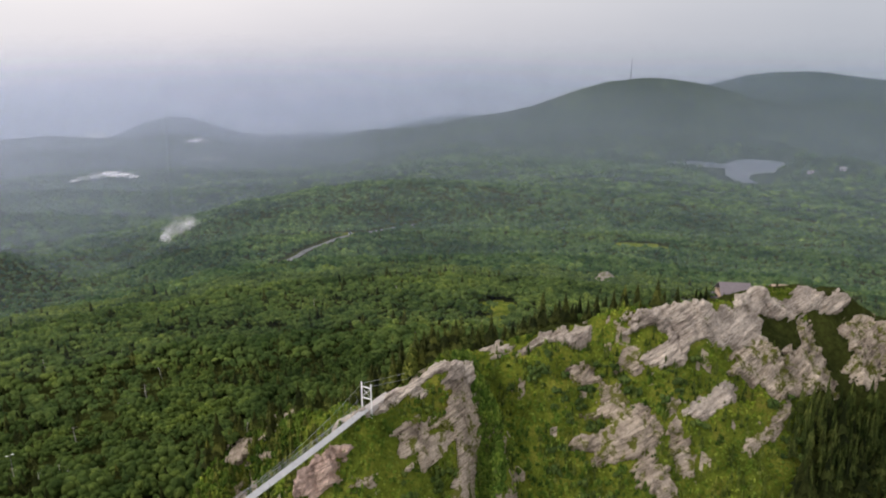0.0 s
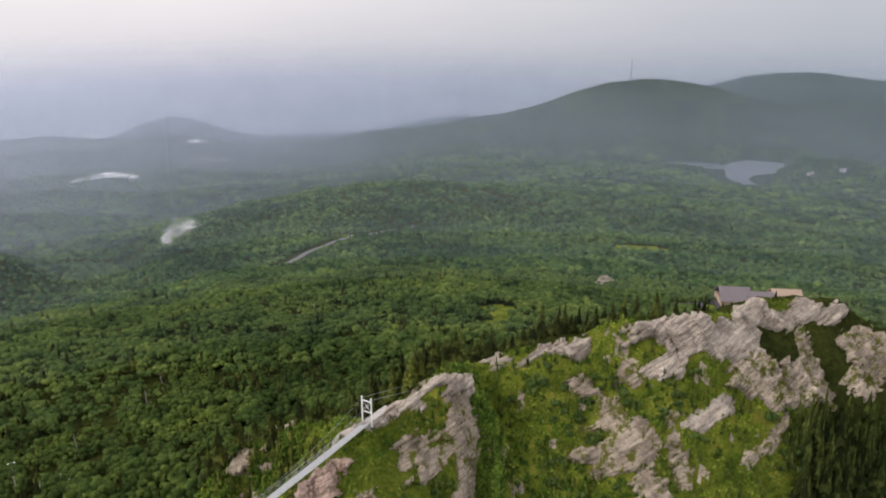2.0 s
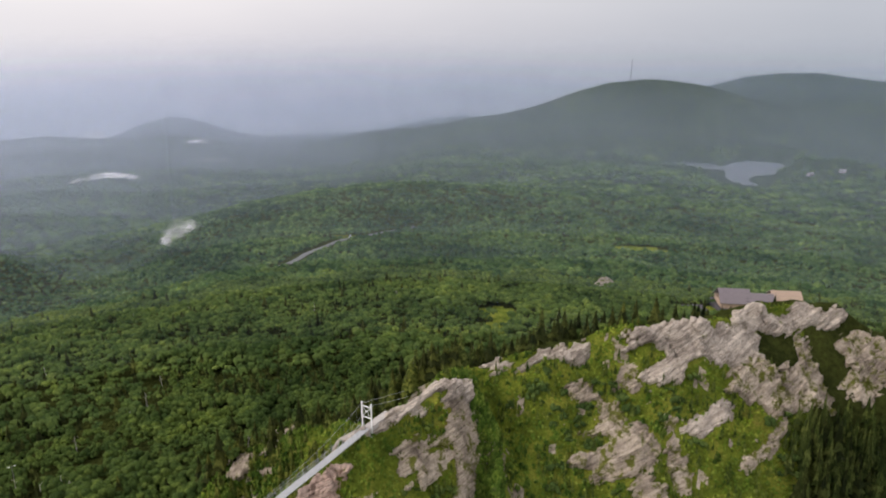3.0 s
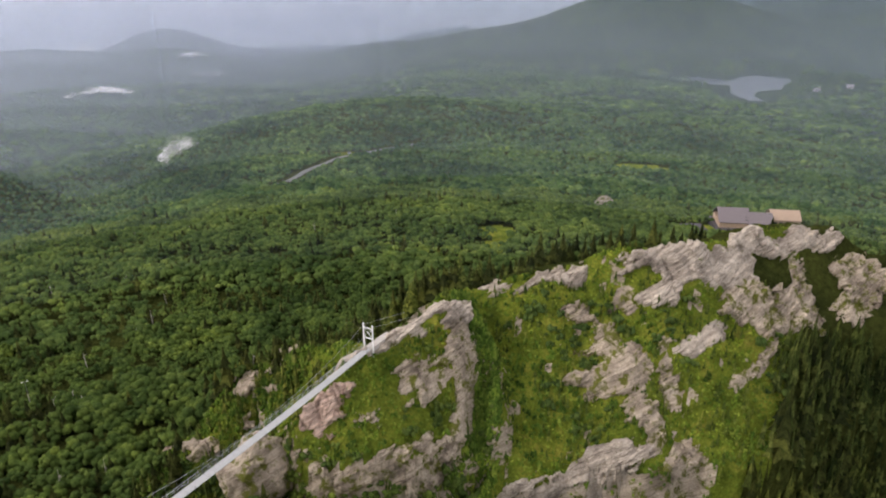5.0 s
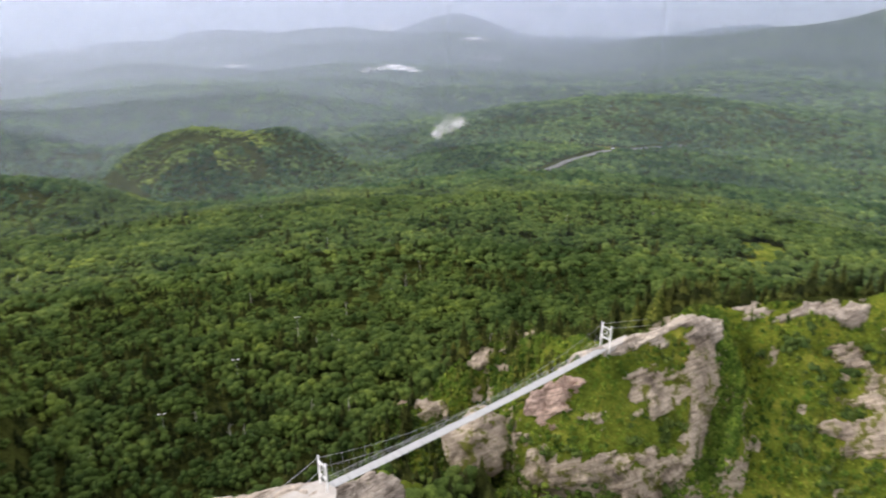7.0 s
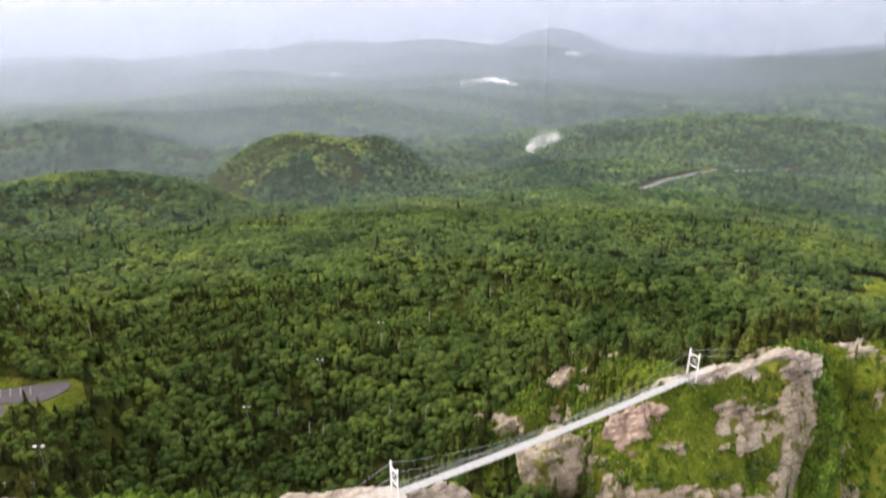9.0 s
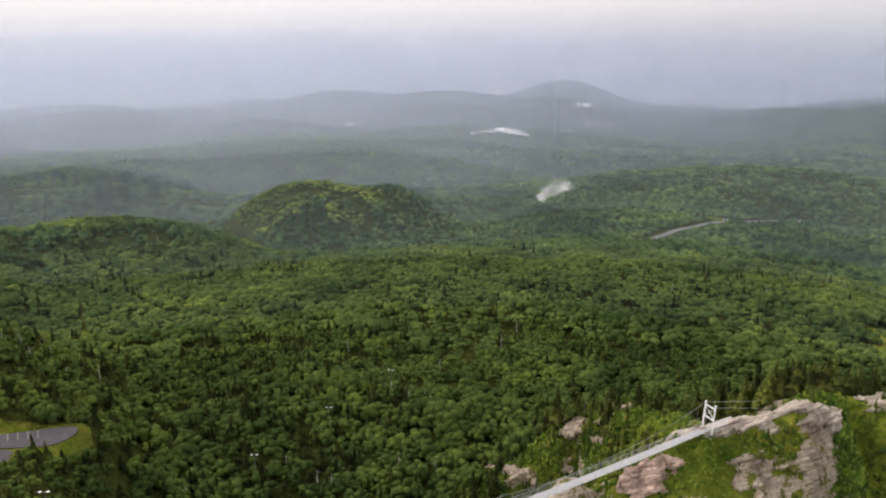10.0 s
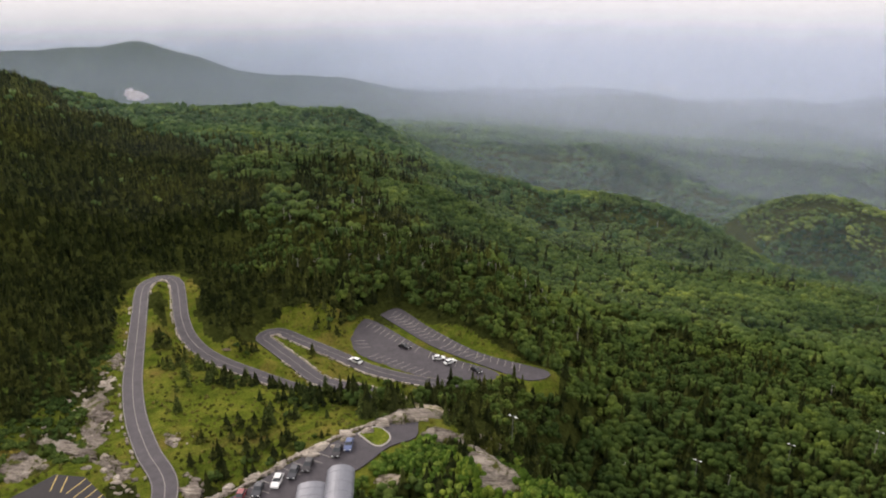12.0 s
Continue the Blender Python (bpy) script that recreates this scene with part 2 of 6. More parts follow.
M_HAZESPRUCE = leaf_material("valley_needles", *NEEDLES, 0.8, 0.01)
# Paler, yellower leaf copy that paints light onto the knoll tops.
M_LITLEAF = leaf_material("lit_leaves", (0.068, 0.102, 0.026), (0.098, 0.135, 0.034), (0.140, 0.172, 0.046), 0.5, 0.01)
M_SHRUB = leaf_material("shrub_leaves", (0.056, 0.102, 0.018), (0.112, 0.175, 0.029), (0.205, 0.255, 0.050), 1.5, 0.05)
M_TUFT = leaf_material("grass_tufts", (0.105, 0.165, 0.022), (0.17, 0.235, 0.033), (0.27, 0.315, 0.058), 2.0, 0.06)
M_DRYTUFT = leaf_material("dry_tufts", (0.075, 0.08, 0.017), (0.12, 0.115, 0.026), (0.20, 0.17, 0.05), 2.0, 0.06)
M_SAPLING = leaf_material("sapling_needles", (0.060, 0.088, 0.020), (0.11, 0.14, 0.030), (0.18, 0.20, 0.050), 2.0, 0.05)
M_BARK = plain("bark", (0.12, 0.10, 0.085), 0.95, var=0.3, scale=3)
M_DEADWOOD = plain("bleached_dead_wood", (0.32, 0.30, 0.27), 0.9, var=0.25, scale=3)
M_CONCRETE = plain("pale_concrete", (0.40, 0.37, 0.34), 0.9, var=0.15, scale=0.8)
M_WHITE = plain("white_painted_steel", (0.80, 0.80, 0.79), 0.45, var=0.05)
M_DECK = plain("grey_steel_deck", (0.40, 0.405, 0.41), 0.55, var=0.08, scale=1.5)
M_CABLE = plain("steel_cable", (0.42, 0.43, 0.44), 0.45, 0.6, var=0.05)
M_LINE = plain("road_paint", (0.24, 0.225, 0.20), 0.7, var=0.15, scale=2)
M_ROOF = plain("grey_metal_roof", (0.17, 0.175, 0.20), 0.5, 0.2, var=0.08)
M_WALL = plain("pale_wall", (0.55, 0.54, 0.52), 0.8)
M_GLASS = plain("dark_glass", (0.03, 0.035, 0.04), 0.12, spec=0.6)
M_TYRE = plain("tyre", (0.02, 0.02, 0.02), 0.9)

# ---------------------------------------------------------------- the lie of the land
def lattice(ix, iy, seed):
    n = (ix.astype(np.int64) * 374761393 + iy.astype(np.int64) * 668265263 + seed * 974711) & 0xFFFFFFFF
    n = ((n ^ (n >> 13)) * 1274126177) & 0xFFFFFFFF
    return ((n ^ (n >> 16)) & 0xFFFF) / 65535.0


def vnoise(x, y, seed=0):
    x, y = np.asarray(x, float), np.asarray(y, float)
    ix, iy = np.floor(x), np.floor(y)
    u, v = x - ix, y - iy
    u, v = u * u * (3 - 2 * u), v * v * (3 - 2 * v)
    a, b = lattice(ix, iy, seed), lattice(ix + 1, iy, seed)
    c, d = lattice(ix, iy + 1, seed), lattice(ix + 1, iy + 1, seed)
    return (a * (1 - u) + b * u) * (1 - v) + (c * (1 - u) + d * u) * v - 0.5


def fbm(x, y, seed=0, octaves=4, gain=0.5):
    total, amp = 0.0, 1.0
    for k in range(octaves):
        total = total + amp * vnoise(np.asarray(x) * 2 ** k + 17.3 * k, np.asarray(y) * 2 ** k - 9.1 * k, seed + k)
        amp *= gain
    return total


def smooth(x, lo, hi):
    t = np.clip((np.asarray(x, float) - lo) / (hi - lo), 0, 1)
    return t * t * (3 - 2 * t)


def bearing(az, r):
    """The spot r metres from the summit, az degrees left of north."""
    return -r * math.sin(radians(az)), r * math.cos(radians(az))


def hill(x, y, az, r, height, along, across, turn=0.0):
    """A rounded hill: along is its half-length away from the summit, across sideways."""
    cx, cy = bearing(az, r)
    a = radians(az + turn)
    dx, dy = x - cx, y - cy
    u, v = -dx * math.sin(a) + dy * math.cos(a), dx * math.cos(a) + dy * math.sin(a)
    return height * np.exp(-(u / along) ** 2 - (v / across) ** 2)


def to_line(x, y, line):
    """Distance to a bent line of (x, y, z), the height of the nearest spot on it, and the side (+1: to the left of it)."""
    best, z, side, along = np.full(np.shape(x), 1e9), np.zeros(np.shape(x)), np.ones(np.shape(x)), np.zeros(np.shape(x))
    run = 0.0
    for (ax, ay, az), (bx, by, bz) in zip(line[:-1], line[1:]):
        dx, dy = bx - ax, by - ay
        n = math.hypot(dx, dy)
        t = np.clip(((x - ax) * dx + (y - ay) * dy) / (n * n), 0, 1)
        d = np.hypot(x - ax - t * dx, y - ay - t * dy)
        s = np.where(dx * (y - ay) - dy * (x - ax) >= 0, 1.0, -1.0)
        near = d < best
        best, z, side, along = np.where(near, d, best), np.where(near, az + t * (bz - az), z), np.where(near, s, side), np.where(near, run + t * n, along)
        run += n
    return best, z, side, along


# crests of the two rocky spurs that carry the bridge
CREST_FAR = [(-34, 127.5, 100), (-24, 133, 113), (-17, 138, 114), (-8, 145, 117), (1, 152, 118.3)]
CREST_LEFT = [(-22, 146, 110), (-32, 156, 102), (-44, 164, 95.5), (-55, 162, 88.5), (-67, 150, 76)]
CREST_MID = [(2, 166, 114), (11, 167, 116.3), (21, 167, 118.6), (31, 168, 121.5), (43, 168, 124.8), (60, 169, 125.5), (76, 180, 124), (92, 191, 123), (112, 195, 120), (122, 192, 113), (140, 196, 110), (180, 205, 112), (230, 215, 100)]
CREST_NEAR = [(-49, 84, 110), (-56, 76, 113), (-66, 68, 111), (-84, 62, 107), (-104, 52, 105), (-122, 44, 104), (-140, 40, 99)]

# the deep cleft round the foot of the far rock: x, y, depth
GULLY = [(4.6, 151, 2), (6.4, 144.5, 7), (6.6, 139.5, 9), (5.8, 133, 10), (3.4, 128.3, 10), (0.2, 124.9, 11), (-3, 121.2, 12), (-8, 118.4, 13), (-18, 117.8, 13), (-28, 118.0, 13), (-36.5, 118.6, 13), (-39.4, 126, 12), (-41.5, 137, 7)]

# the mountain road, the loop and the parking places
ROAD_MAIN = [(-121, -20, 98.5), (-139.6, -18.5, 97), (-156.9, -23.3, 95), (-176.9, -27.6, 92.5), (-200.0, -30.4, 90), (-226.8, -31.8, 87.5), (-257.8, -33.0, 85.5), (-283, -33.9, 84), (-293.4, -32.8, 83.4), (-299.8, -28.6, 82.8), (-299.2, -24.2, 82.5),
             (-293.0, -21.2, 82.2), (-278.5, -20.0, 81.5), (-260.5, -18.9, 81), (-244.5, -15.8, 79.8), (-230.5, -8.2, 78.3), (-213.8, 7.5, 77), (-200.8, 22.3, 75.5), (-193.9, 32, 75)]
ROAD_LOOP = [(-188, 47, 75.5), (-196.9, 38.1, 76), (-207.6, 25.3, 76), (-223.8, 18, 76), (-237.8, 12, 76), (-245.6, 9.4, 76), (-249.6, 15.2, 75.5), (-239.1, 23.9, 75), (-224.7, 34, 75), (-211.3, 43.2, 75),
             (-200.6, 56.3, 74.5), (-192.7, 71.5, 74)]
LOT_NEAR = [(-238, 40.6, 74), (-252.6, 50.3, 74), (-219.7, 66.1, 74), (-197.9, 83.8, 74), (-191.2, 75, 74), (-200.9, 60.3, 74), (-224, 41.9, 74)]
LOT_FAR = [(-254.6, 56.0, 74), (-258.2, 64.6, 74), (-237.8, 71.7, 74), (-212.8, 83.2, 74), (-193.2, 100.8, 74), (-189.8, 92.4, 74), (-201.4, 82.8, 74), (-222.0, 68.8, 74), (-241.8, 60.8, 74)]
LOT_TOP = [(-145.5, 40.5, 97), (-139.6, 38.1, 97), (-138.2, 31.4, 97), (-133, 24, 97), (-127, 13.1, 97), (-119, 5, 97), (-121, -12, 97), (-129, -9, 97), (-132.6, -2.5, 97), (-138, 6.3, 97), (-144.5, 20.2, 97), (-147.5, 32.1, 97)]
LOT_DARK = [(-138, -55, 99), (-148.2, -41, 99), (-145.3, -34.8, 99), (-132, -27, 99), (-122, -30, 99)]


def spur(x, y, line, front, back, rough, brink=999.0, cliff=0.0, nose=1.0):
    d, z, side, along = to_line(x, y, line)
    d = np.where(along <= 0, d * nose, d)
    d = np.maximum(0, d + rough * 5 * fbm(x * 0.09, y * 0.09, 31, 4))
    front_drop = front * np.maximum(0, d - 1.5) + cliff * smooth(d + 3.0 * fbm(x * 0.2, y * 0.2, 33, 3), brink, brink + 2.5)
    back_drop = back * np.maximum(0, d - 2.0)
    return z - np.where(side > 0, back_drop, front_drop) + rough * 1.2 * fbm(x * 0.25, y * 0.25, 5, 4)


def in_shape(x, y, shape):
    inside = np.zeros(np.shape(x), bool)
    n = len(shape)
    for i in range(n):
        x1, y1, x2, y2 = shape[i][0], shape[i][1], shape[(i + 1) % n][0], shape[(i + 1) % n][1]
        cut = ((y1 > y) != (y2 > y)) & (x < (x2 - x1) * (y - y1) / (y2 - y1 + 1e-12) + x1)
        inside ^= cut
    return inside


def near_paving(x, y):
    """Distance to the nearest road or parking place, and its height."""
    best, z = np.full(np.shape(x), 1e9), np.zeros(np.shape(x))
    for line in (ROAD_MAIN, ROAD_LOOP):
        d, h, _, _ = to_line(x, y, line)
        d = np.maximum(0, d - 3.6)
        z, best = np.where(d < best, h, z), np.minimum(d, best)
    for shape in (LOT_NEAR, LOT_FAR, LOT_TOP, LOT_DARK):
        d, h, _, _ = to_line(x, y, shape + shape[:1])
        d = np.where(in_shape(x, y, shape), 0, d)
        z, best = np.where(d < best, h, z), np.minimum(d, best)
    return best, z


LAKE_Z = -290.0


def lake_mask(x, y):
    def pool(az, r, along, across):
        cx, cy = bearing(az, r)
        a = radians(az)
        u = -(x - cx) * math.sin(a) + (y - cy) * math.cos(a)
        v = (x - cx) * math.cos(a) + (y - cy) * math.sin(a)
        return (u / along) ** 2 + (v / across) ** 2
    w = 0.25 * fbm(x * 0.006, y * 0.006, 77, 3)
    return np.minimum(np.minimum(pool(-19.3, 2730, 80, 130), pool(-22.7, 2690, 245, 92)), pool(-24.0, 2850, 90, 60)) + w


def land(x, y):
    """Height of the ground."""
    x, y = np.asarray(x, float), np.asarray(y, float)
    r = np.hypot(x, y) + 1e-6
    az = np.degrees(np.arctan2(-x, y))
    z = np.interp(r, [0, 150, 250, 350, 480, 600, 900, 1200, 1600, 2000, 2700, 3500, 5000], [62, 56, 42, 22, 0, -25, -95, -140, -168, -200, -288, -330, -390])
    # the long shoulder of the mountain to the west
    a = np.where(az < -100, az + 360, az)
    east = np.interp(a, [40, 52, 63, 72, 79, 90, 96, 100, 103, 110, 125, 160, 260], [0, 0.005, 0.02, 0.090, 0.145, 0.154, 0.160, 0.180, 0.207, 0.228, 0.25, 0.2, 0.0])
    z = z + east * np.minimum(r, 1000) * np.exp(-np.maximum(0, r - 1050) / 700)
    # deep valleys in the north-west
    z = z - 110 * smooth(r, 1900, 3600) * smooth(a, -2, 10) * (1 - smooth(a, 80, 95))
    # middle hills
    z = z + hill(x, y, 60.5, 790, 52, 120, 150) + hill(x, y, 43.3, 1080, 60, 150, 215) - hill(x, y, 50, 1040, 50, 130, 110) - hill(x, y, 31, 1080, 55, 260, 130) - hill(x, y, 58, 1200, 62, 200, 330) - hill(x, y, 40, 1520, 60, 230, 420) - hill(x, y, 45, 830, 22, 120, 150) - hill(x, y, 62, 780, 22, 260, 320)
    z = z + hill(x, y, 52, 790, 26, 110, 75) + hill(x, y, 43.5, 1090, 14, 110, 90) + hill(x, y, 47, 1090, 20, 110, 70) + hill(x, y, 34.3, 1150, 48, 130, 70) + hill(x, y, 58.5, 1600, 32, 170, 150) + hill(x, y, 30.5, 1300, 16, 130, 80)
    z = z + hill(x, y, 7.5, 1480, 36, 200, 330) + hill(x, y, 17, 1420, 4, 180, 200) - hill(x, y, 22, 1900, 70, 350, 400) - hill(x, y, 8, 2050, 60, 300, 480)
    z = z + hill(x, y, 66, 1500, 12, 250, 250) - hill(x, y, 52, 1750, 22, 300, 450)
    # the wooded mountain with the mast, its shoulders and the ridges behind it
    z = z + hill(x, y, -15, 3900, 242, 620, 560) + hill(x, y, -8.5, 3750, 58, 500, 420) + hill(x, y, -0.7, 3600, 44, 420, 260) + hill(x, y, -24, 3900, 80, 420, 560)
    z = z + hill(x, y, -10, 4650, 75, 300, 520) + hill(x, y, -27.5, 4650, 242, 320, 650) + hill(x, y, -20, 4700, 110, 260, 500) + hill(x, y, -38, 4300, 200, 500, 800)
    z = z + hill(x, y, 7.2, 4000, 80, 300, 300) + hill(x, y, 22.6, 3850, 98, 300, 330) + hill(x, y, 22.0, 4650, 85, 200, 330) + hill(x, y, 15, 3500, 45, 260, 260)
    z = z + hill(x, y, 37.8, 2650, 8, 200, 170) + hill(x, y, 31, 3400, 110, 260, 420) + hill(x, y, 46, 3000, 70, 260, 300) + hill(x, y, 40, 4100, 60, 250, 700) + hill(x, y, 56, 3600, 90, 300, 600)
    for peak, wide, high in ((108, 450, 217), (101, 320, 148), (97.5, 200, 110), (94.5, 170, 146), (91, 230, 154), (86, 380, 103), (79, 420, 153)):
        z = z + hill(x, y, peak, 4000 if peak > 80 else 3900, high, 480, wide)
    z = z + hill(x, y, 70, 3000, 40, 300, 300)
    # ranges of low hills one behind the other in the north-west
    gate = smooth(a, 12, 22) * (1 - smooth(a, 72, 84))
    for k, (away, high, deep) in enumerate(((2700, 32, 120), (3150, 46, 140), (3650, 58, 160), (4150, 72, 180), (4650, 96, 150))):
        swell = np.clip(0.6 + 1.1 * fbm(a * 0.10 + 13 * k, a * 0 + 3.7 * k, 120 + k, 4), 0.0, 1.25)
        z = z + gate * high * swell * np.exp(-((r - away - 300 * fbm(a * 0.06, a * 0 + 9.0, 140 + k, 2)) / deep) ** 2)
    # rolling relief that grows with distance
    z = z + 34 * smooth(r, 500, 2500) * fbm(x * 0.0022, y * 0.0022, 3, 4) + 6 * smooth(r, 200, 500) * fbm(x * 0.011, y * 0.011, 9, 3)
    # the lake in its basin
    m = lake_mask(x, y)
    z = z - hill(x, y, -22.4, 2330, 36, 190, 120)
    z = np.where(m < 6, np.maximum(z, LAKE_Z + 5 + 5 * np.minimum(m, 6)), z)
    z = np.where(m < 2.5, z + (np.minimum(z, LAKE_Z + 6) - z) * (1 - smooth(m, 1.0, 2.5)), z)
    z = np.where(m < 1.0, LAKE_Z - 5, z)
    # the wooded point on its near side
    z = z + hill(x, y, -27.6, 2560, 42, 110, 150) + hill(x, y, -30.5, 2480, 22, 120, 150) + hill(x, y, -26.0, 2560, 22, 60, 40)
    # rocky spurs
    fade = 1 - smooth(r, 330, 420)
    for line, front, back, rough, brink, cliff in ((CREST_FAR, 1.45, 1.1, 1.0, 17.5, 16.0), (CREST_MID, 1.05, 0.75, 1.0, 37.0, 14.0), (CREST_LEFT[::-1], 0.9, 0.9, 0.9, 99.0, 0.0), (CREST_NEAR, 1.0, 0.55, 0.8, 99.0, 0.0)):
        z = np.maximum(z, spur(x, y, line, front, back, rough, brink, cliff, 2.1 if line is CREST_FAR else 1.0) * fade + z * (1 - fade) - 400 * (fade < 0.01))
    d, deep, _, _ = to_line(x, y, GULLY)
    z = z - deep * np.exp(-(d / 3.0) ** 4)
    # benches cut for the road and the parking places
    d, h = near_paving(x, y)
    bench = 92 - 0.10 * (r - 170) - 0.25 * np.maximum(0, 84 - a)
    zone = smooth(a, 56, 70) * (1 - smooth(a, 118, 150)) * smooth(r, 120, 150) * (1 - smooth(r, 300, 420))
    z = z + (np.minimum(np.maximum(z, bench), bench + 5) - z) * zone
    k = np.exp(-(d / 11.0) ** 2)
    return z * (1 - k) + h * k - 0.25 * (d < 1.0)


# ---------------------------------------------------------------- helpers for meshes
def mesh_data(name, verts, faces, material=None, smooth_faces=False):
    """A mesh from arrays; all faces have the same number of corners."""
    verts, faces = np.asarray(verts, np.float32), np.asarray(faces, np.int32)
    me = bpy.data.meshes.new(name)
    n, k = faces.shape
    me.vertices.add(len(verts))
    me.vertices.foreach_set("co", verts.ravel())
    me.loops.add(n * k)
    me.loops.foreach_set("vertex_index", faces.ravel())
    me.polygons.add(n)
    me.polygons.foreach_set("loop_start", np.arange(0, n * k, k, dtype=np.int32))
    me.polygons.foreach_set("use_smooth", np.full(n, smooth_faces))
    me.update(calc_edges=True)
    if material:
        me.materials.append(material)
    return me


def bm_data(name, bm, material=None, smooth_faces=False):
    me = bpy.data.meshes.new(name)
    for f in bm.faces:
        f.smooth = smooth_faces
    bm.to_mesh(me)
    bm.free()
    if material:
        me.materials.append(material)
    return me


def thing(name, label, category, group="", at=(0, 0, 0), turn=0.0):
    ob = new(name)
    ob.empty_display_size = 0.5
    ob.matrix_basis = pose(*at, 0, 0, turn)
    return tagged(ob, label, category, group)


def part(name, bm, mat, parent, label="", smooth_faces=False):
    me = bm if isinstance(bm, bpy.types.Mesh) else bm_data(name, bm, mat, smooth_faces)
    ob = new(name, me)
    ob.parent = parent
    if label:
        tagged(ob, label)
    return ob


def box(bm, x0, y0, z0, x1, y1, z1, m=None):
    """A box, in m's frame if given."""
    vs = [bm.verts.new(Vector((x, y, z)) if m is None else m @ Vector((x, y, z))) for z in (z0, z1) for x, y in ((x0, y0), (x1, y0), (x1, y1), (x0, y1))]
    for f in ((3, 2, 1, 0), (4, 5, 6, 7), (0, 1, 5, 4), (1, 2, 6, 5), (2, 3, 7, 6), (3, 0, 4, 7)):
        bm.faces.new([vs[i] for i in f])


def rod(bm, a, b, r0, r1=None, sides=6):
    a, b = Vector(a), Vector(b)
    r1 = r0 if r1 is None else r1
    q = (b - a).to_track_quat("Z", "Y").to_matrix()
    ring = []
    for p, r in ((a, r0), (b, r1)):
        ring.append([bm.verts.new(p + q @ Vector((r * math.cos(t * math.tau / sides), r * math.sin(t * math.tau / sides), 0))) for t in range(sides)])
    for i in range(sides):
        j = (i + 1) % sides
        bm.faces.new((ring[0][i], ring[0][j], ring[1][j], ring[1][i]))
    bm.faces.new(ring[0][::-1])
    bm.faces.new(ring[1])


def spline(points, step):
    """A smooth line through points, about step metres between its spots."""
    pts = [np.array(p, float) for p in points]
    pts = [2 * pts[0] - pts[1]] + pts + [2 * pts[-1] - pts[-2]]
    out = []
    for a, b, c, d in zip(pts[:-3], pts[1:-2], pts[2:-1], pts[3:]):
        n = max(2, int(np.linalg.norm(c - b) / step))
        for t in np.arange(n) / n:
            out.append(0.5 * (2 * b + (c - a) * t + (2 * a - 5 * b + 4 * c - d) * t * t + (3 * b - a - 3 * c + d) * t ** 3))
    out.append(pts[-2])
    return np.array(out)


# ---------------------------------------------------------------- ground and far hills
az_steps = np.radians(np.concatenate([np.arange(-40, 112, 0.3), np.arange(112, 320, 4.0)]))
r_near = np.concatenate([[0.0, 25, 50, 70], np.arange(80, 300, 1.0), np.geomspace(300, 1500, 101)])
r_far = np.geomspace(1500, 4900, 90)


def sheet(radii):
    rr, aa = np.meshgrid(radii, az_steps, indexing="ij")
    x, y = -rr * np.sin(aa), rr * np.cos(aa)
    z = land(x, y)
    n, m = rr.shape
    i, j = np.meshgrid(np.arange(n - 1), np.arange(m), indexing="ij")
    k = (j + 1) % m
    faces = np.stack([i * m + j, i * m + k, (i + 1) * m + k, (i + 1) * m + j], -1).reshape(-1, 4)[:, ::-1]
    return np.stack([x, y, z], -1).reshape(-1, 3), faces


v, f = sheet(r_near)
ground = tagged(new("ground", mesh_data("ground", v, f, M_GROUND, True)), "steep wooded mountain side with grass and bare rock", "ground", kind="structure")
ground.data.materials.append(M_GRASS)
v, f = sheet(r_far)
far_hills = tagged(new("backdrop_hills", mesh_data("backdrop_hills", v, f, M_BACKDROP, True)), "hazy blue-green wooded hills in the distance", "hills", kind="structure")

# grassy stretches of the ground: the open slopes of the spurs and round the road
centre = np.zeros(len(ground.data.polygons) * 3, np.float32)
ground.data.polygons.foreach_get("center", centre)
cx, cy, cz = centre.reshape(-1, 3).T


def grassy(x, y):
    r = np.hypot(x, y)
    a = np.degrees(np.arctan2(-x, y))
    n = fbm(x * 0.045, y * 0.045, 41, 3)
    open_road = (near_paving(x, y)[0] < 4 + 12 * n) & (r > 110) & (a > 55)
    slope_mid = (to_line(x, y, CREST_MID)[0] < 75) & (to_line(x, y, CREST_MID)[2] < 0) & (x < 64 + 0.55 * (y - 128) + 24 * n)
    slope_left = (to_line(x, y, CREST_LEFT)[0] < 2 + 6 * n) & (x > -60)
    slope_far = (to_line(x, y, CREST_FAR)[0] < 22) & (to_line(x, y, CREST_FAR)[2] < 0) & (to_line(x, y, CREST_FAR)[3] > 0) & (x > -35.5)
    meadow = ((((x + 190) / 62) ** 2 + ((y - 2) / 30) ** 2 < 1 + 0.8 * n) | (((x + 165) / 34) ** 2 + ((y + 42) / 20) ** 2 < 1 + n) | (((x + 238) / 22) ** 2 + ((y - 26) / 26) ** 2 < 1 + n)) & (r > 128)
    top = (to_line(x, y, CREST_NEAR)[0] < 9 + 8 * n)
    return open_road | slope_mid | slope_far | slope_left | meadow | top


def clearings(x, y):
    """Small open meadows in the woods."""
    out = np.zeros(np.shape(x), bool)
    for az, r, along, across in ((-3.8, 478, 22, 13), (-3.6, 440, 26, 9), (-15.2, 1030, 22, 46), (-24.3, 578, 52, 46), (-19.5, 575, 16, 20), (9.0, 1125, 16, 30), (-26.73, 2428, 26, 16), (-28.73, 2432, 26, 16)):
        px, py = bearing(az, r)
        t = radians(az)
        u, v = -(x - px) * math.sin(t) + (y - py) * math.cos(t), (x - px) * math.cos(t) + (y - py) * math.sin(t)
        out |= (u / along) ** 2 + (v / across) ** 2 < 1 + fbm(x * 0.05, y * 0.05, 51, 2)
    return out


